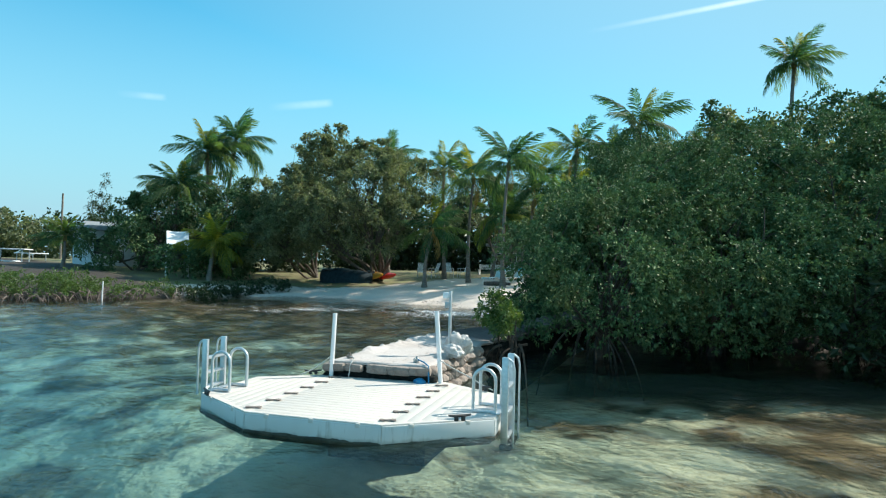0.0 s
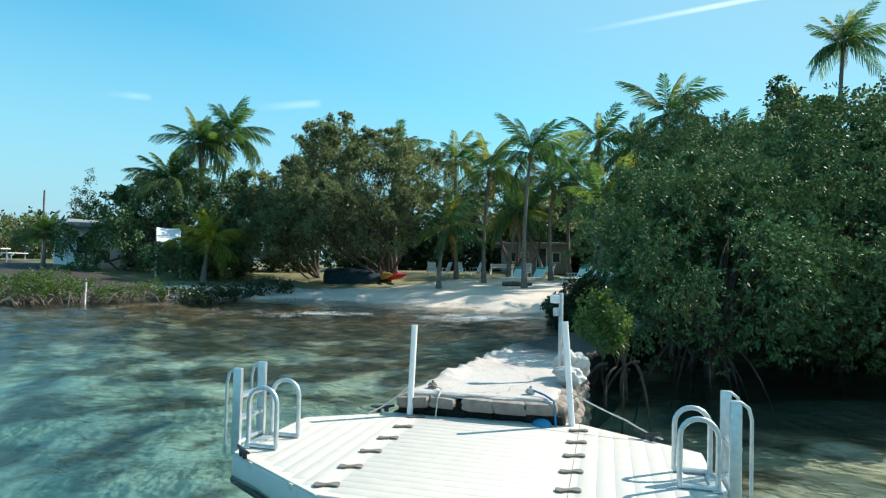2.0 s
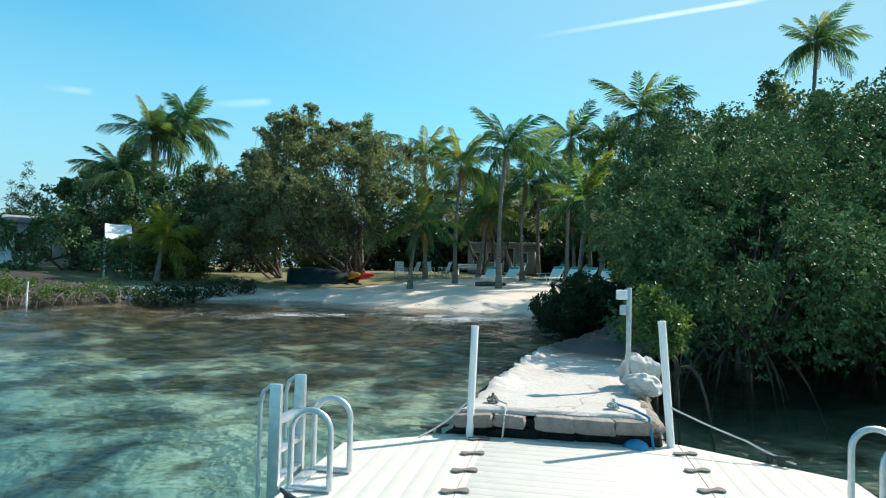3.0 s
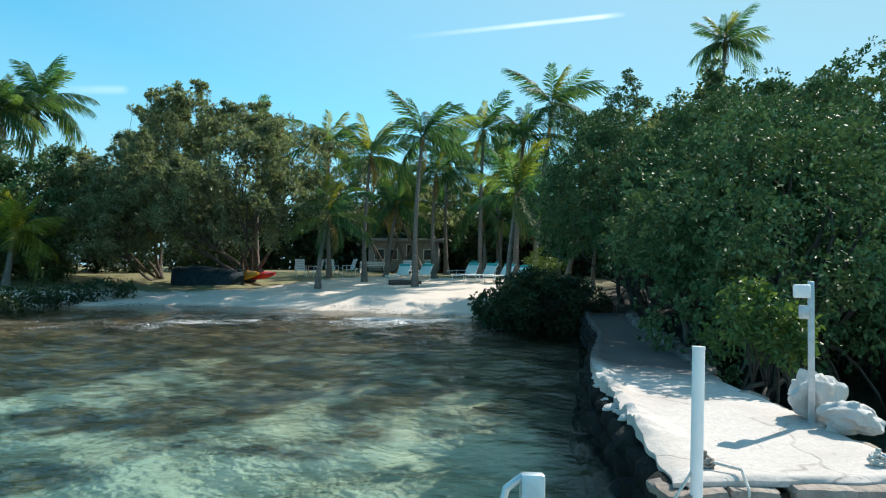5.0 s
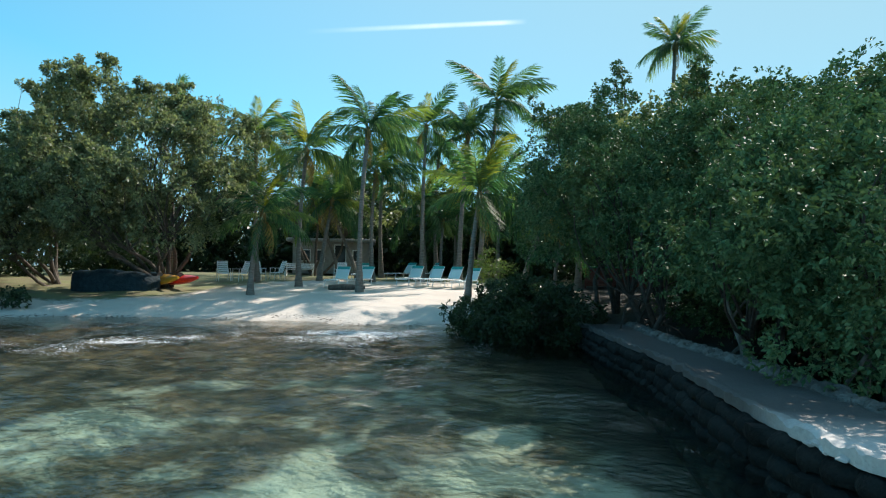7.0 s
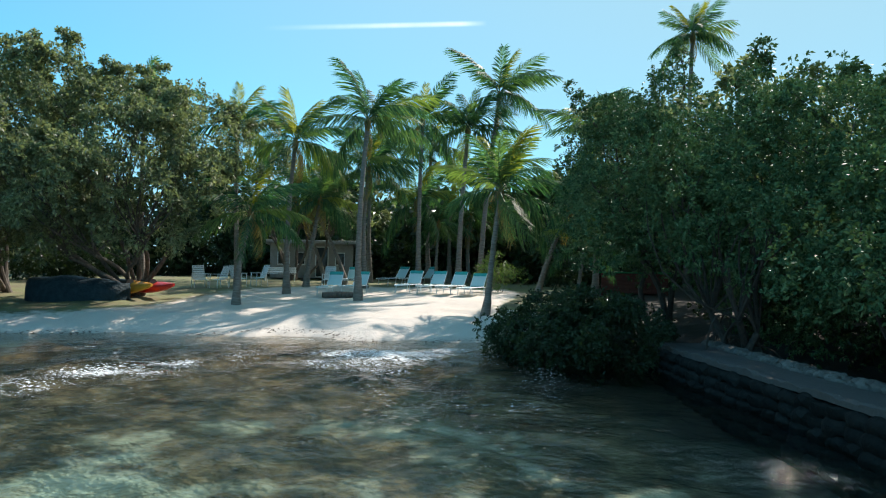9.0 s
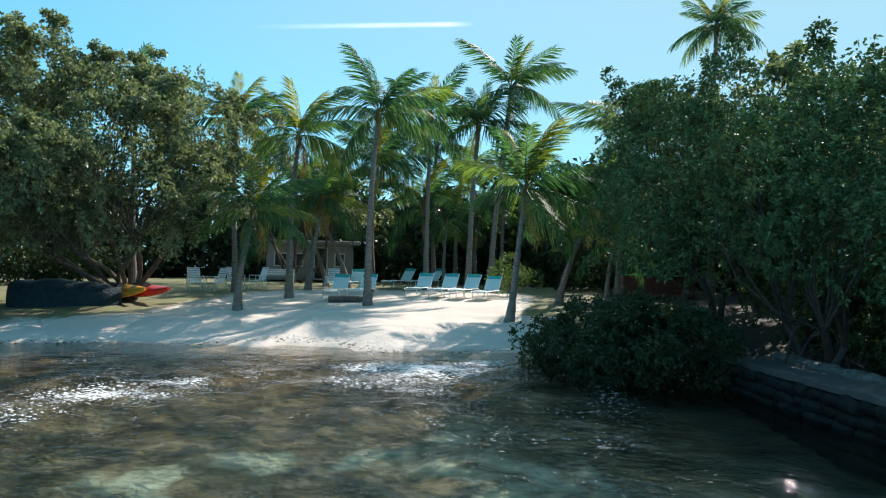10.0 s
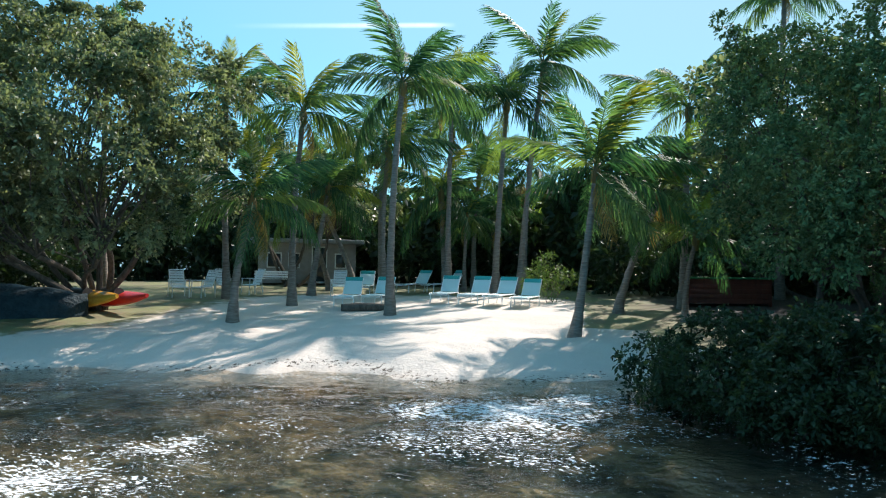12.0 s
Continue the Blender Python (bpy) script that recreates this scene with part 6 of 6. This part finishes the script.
def moored_boat(at, turn, size):
    t = thing("motor_boat", "white motor boat with a canopy at a far mooring", "boat", (at[0], at[1], 0.0), turn, group="moored boats")
    v, f = [], []
    for i in range(13):
        s_ = i / 12
        w = 1.05 * (1 - max(0, (s_ - 0.55) / 0.45) ** 2) + 0.02
        for y, z in ((-w, 0.85 + 0.35 * s_), (-0.75 * w, 0.1), (0, -0.25), (0.75 * w, 0.1), (w, 0.85 + 0.35 * s_)):
            v.append((-3.2 + 6.4 * s_, y, z))
    f = [(i * 5 + k, i * 5 + k + 1, (i + 1) * 5 + k + 1, (i + 1) * 5 + k) for i in range(12) for k in range(4)] + [(i * 5, (i + 1) * 5, (i + 1) * 5 + 4, i * 5 + 4) for i in range(12)] + [(0, 4, 3, 2, 1)]
    part("hull", Build().add([(x * size, y * size, z * size) for x, y, z in v], f), CHAIRWHITE, t)
    part("console", Build().box((1.0 * size, 0.9 * size, 0.9 * size), pose(0, 0, 1.25 * size), 0.08), CHAIRWHITE, t)
    part("canopy", Build().box((2.2 * size, 1.7 * size, 0.08 * size), pose(0, 0, 2.5 * size), 0.03), CHAIRWHITE, t)
    for sx in (-0.9, 0.9):
        for sy in (-0.7, 0.7):
            part("canopy_post", Build().tube([(sx * size, sy * size, 0.9 * size), (sx * size, sy * size, 2.5 * size)], 0.035, 6), ALU, t)
    return t


moored_boat((-57.5, 12.9), 60, 1.0)
moored_boat((-62.5, 15.2), 20, 0.9)
t = thing("utility_pole", "distant wooden utility pole above the trees", "utility pole", (-81.7, 22.0, 1.5))
part("shaft", Build().tube([(0, 0, -0.3), (0, 0, 7.4)], [0.13, 0.10], 8), WOOD, t)
part("crossarm", Build().box((0.1, 0.5, 0.1), pose(0, 0, 4.6)), WOOD, t)

# ---- behind the trees by the jetty: a red box with a green lid, a bench, a thin stake on the bank ----
t = thing("garden_box", "long red-stained wooden box with a green lid under the trees", "storage box", (-16.4, 34.9, stand(-16.4, 34.9)), 2)
for k in range(5):
    part("plank", Build().box((2.6, 0.03, 0.152), pose(0, -0.5, 0.14 + 0.16 * k), 0.008), REDWOOD, t)
for s_ in (-1, 1):
    for k in range(5):
        part("plank", Build().box((0.03, 0.96, 0.152), pose(1.29 * s_, 0, 0.14 + 0.16 * k), 0.008), REDWOOD, t)
    part("corner_post", Build().box((0.07, 0.07, 0.92), pose(1.27 * s_, -0.45, 0.42), 0.008), REDWOOD, t)
part("back_board", Build().box((2.5, 0.03, 0.8), pose(0, 0.48, 0.46), 0.008), REDWOOD, t)
part("lid", Build().box((2.8, 1.16, 0.06), pose(0, 0, 0.90), 0.015), GREENCLOTH, t, "green cloth-covered lid")
t = thing("garden_bench", "low pale slatted garden bench on the lawn", "bench", (-34.9, 38.6, stand(-34.9, 38.6)), 26)
for k in range(4):
    part("slat", Build().box((1.7, 0.08, 0.025), pose(0, -0.18 + 0.10 * k, 0.42), 0.006), CHAIRWHITE, t)
for k in range(3):
    part("slat", Build().box((1.7, 0.025, 0.08), pose(0, 0.22, 0.52 + 0.11 * k), 0.006), CHAIRWHITE, t)
for s_ in (-1, 1):
    part("leg", Build().box((0.06, 0.44, 0.40), pose(0.78 * s_, 0, 0.19), 0.01), CHAIRWHITE, t)
    part("back_post", Build().box((0.05, 0.04, 0.80), pose(0.78 * s_, 0.245, 0.40), 0.01), CHAIRWHITE, t)
ob = part("stake", Build().tube([(0, 0, -0.5), (0.02, 0.0, 0.5), (0.01, 0.02, 1.05)], [0.035, 0.032, 0.028], 8), PVC)
ob.matrix_world = pose(-34.2, 11.85, 0.0)
tagged(ob, "thin pale stake standing in the water by the bank", "stake")

# kerb of rough stones along the jetty's shaded edge, the shade put into their colour
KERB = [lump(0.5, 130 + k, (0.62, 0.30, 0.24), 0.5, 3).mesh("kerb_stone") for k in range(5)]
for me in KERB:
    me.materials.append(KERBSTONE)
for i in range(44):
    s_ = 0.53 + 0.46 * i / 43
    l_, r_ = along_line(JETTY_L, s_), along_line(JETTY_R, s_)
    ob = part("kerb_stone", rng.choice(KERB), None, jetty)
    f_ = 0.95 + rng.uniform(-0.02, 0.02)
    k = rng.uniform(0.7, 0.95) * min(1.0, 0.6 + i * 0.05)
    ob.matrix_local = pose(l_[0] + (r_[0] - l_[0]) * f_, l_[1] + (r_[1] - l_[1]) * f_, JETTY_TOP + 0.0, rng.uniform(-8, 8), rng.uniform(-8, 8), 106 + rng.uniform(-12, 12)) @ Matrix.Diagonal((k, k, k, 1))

# bare grey forked stems leaning over the kerb
for k, (x, y, dx, dy, h) in enumerate([(-11.75, 15.9, 0.25, -0.2, 1.7), (-13.05, 17.2, -0.3, 0.2, 1.3)]):
    b = Build()
    b.tube([(0, 0, -0.3), (dx * 0.2, dy * 0.3, h * 0.35), (dx * 0.7, dy, h * 0.7), (dx, dy * 1.2, h)], [0.055, 0.045, 0.035, 0.02], 8)
    b.tube([(dx * 0.2, dy * 0.3, h * 0.35), (-dx * 0.9, dy * 0.4, h * 0.1), (-dx * 1.6, dy * 0.3, -0.2)], [0.035, 0.03, 0.025], 7)
    b.tube([(dx * 0.7, dy, h * 0.7), (-dx * 0.4, dy * 1.2, h * 1.05)], [0.025, 0.012], 6)
    ob = part("bare_stem", b, BARK)
    ob.matrix_world = pose(x, y, 0.3)
    tagged(ob, "bare grey forked mangrove stem beside the jetty", "mangrove", group="bare stems")

wisp("contrail", (-1110, 1735, 764), (-439, 1995, 818), 10, 0.55, "thin white contrail high in the blue sky")
wisp("cloud_wisp", (-2050, 640, 497), (-2005, 775, 504), 13, 0.16, "faint thin wisp of white cloud")
wisp("cloud_wisp", (-1865, 1040, 503), (-1750, 1222, 537), 16, 0.24, "faint thin wisp of white cloud")
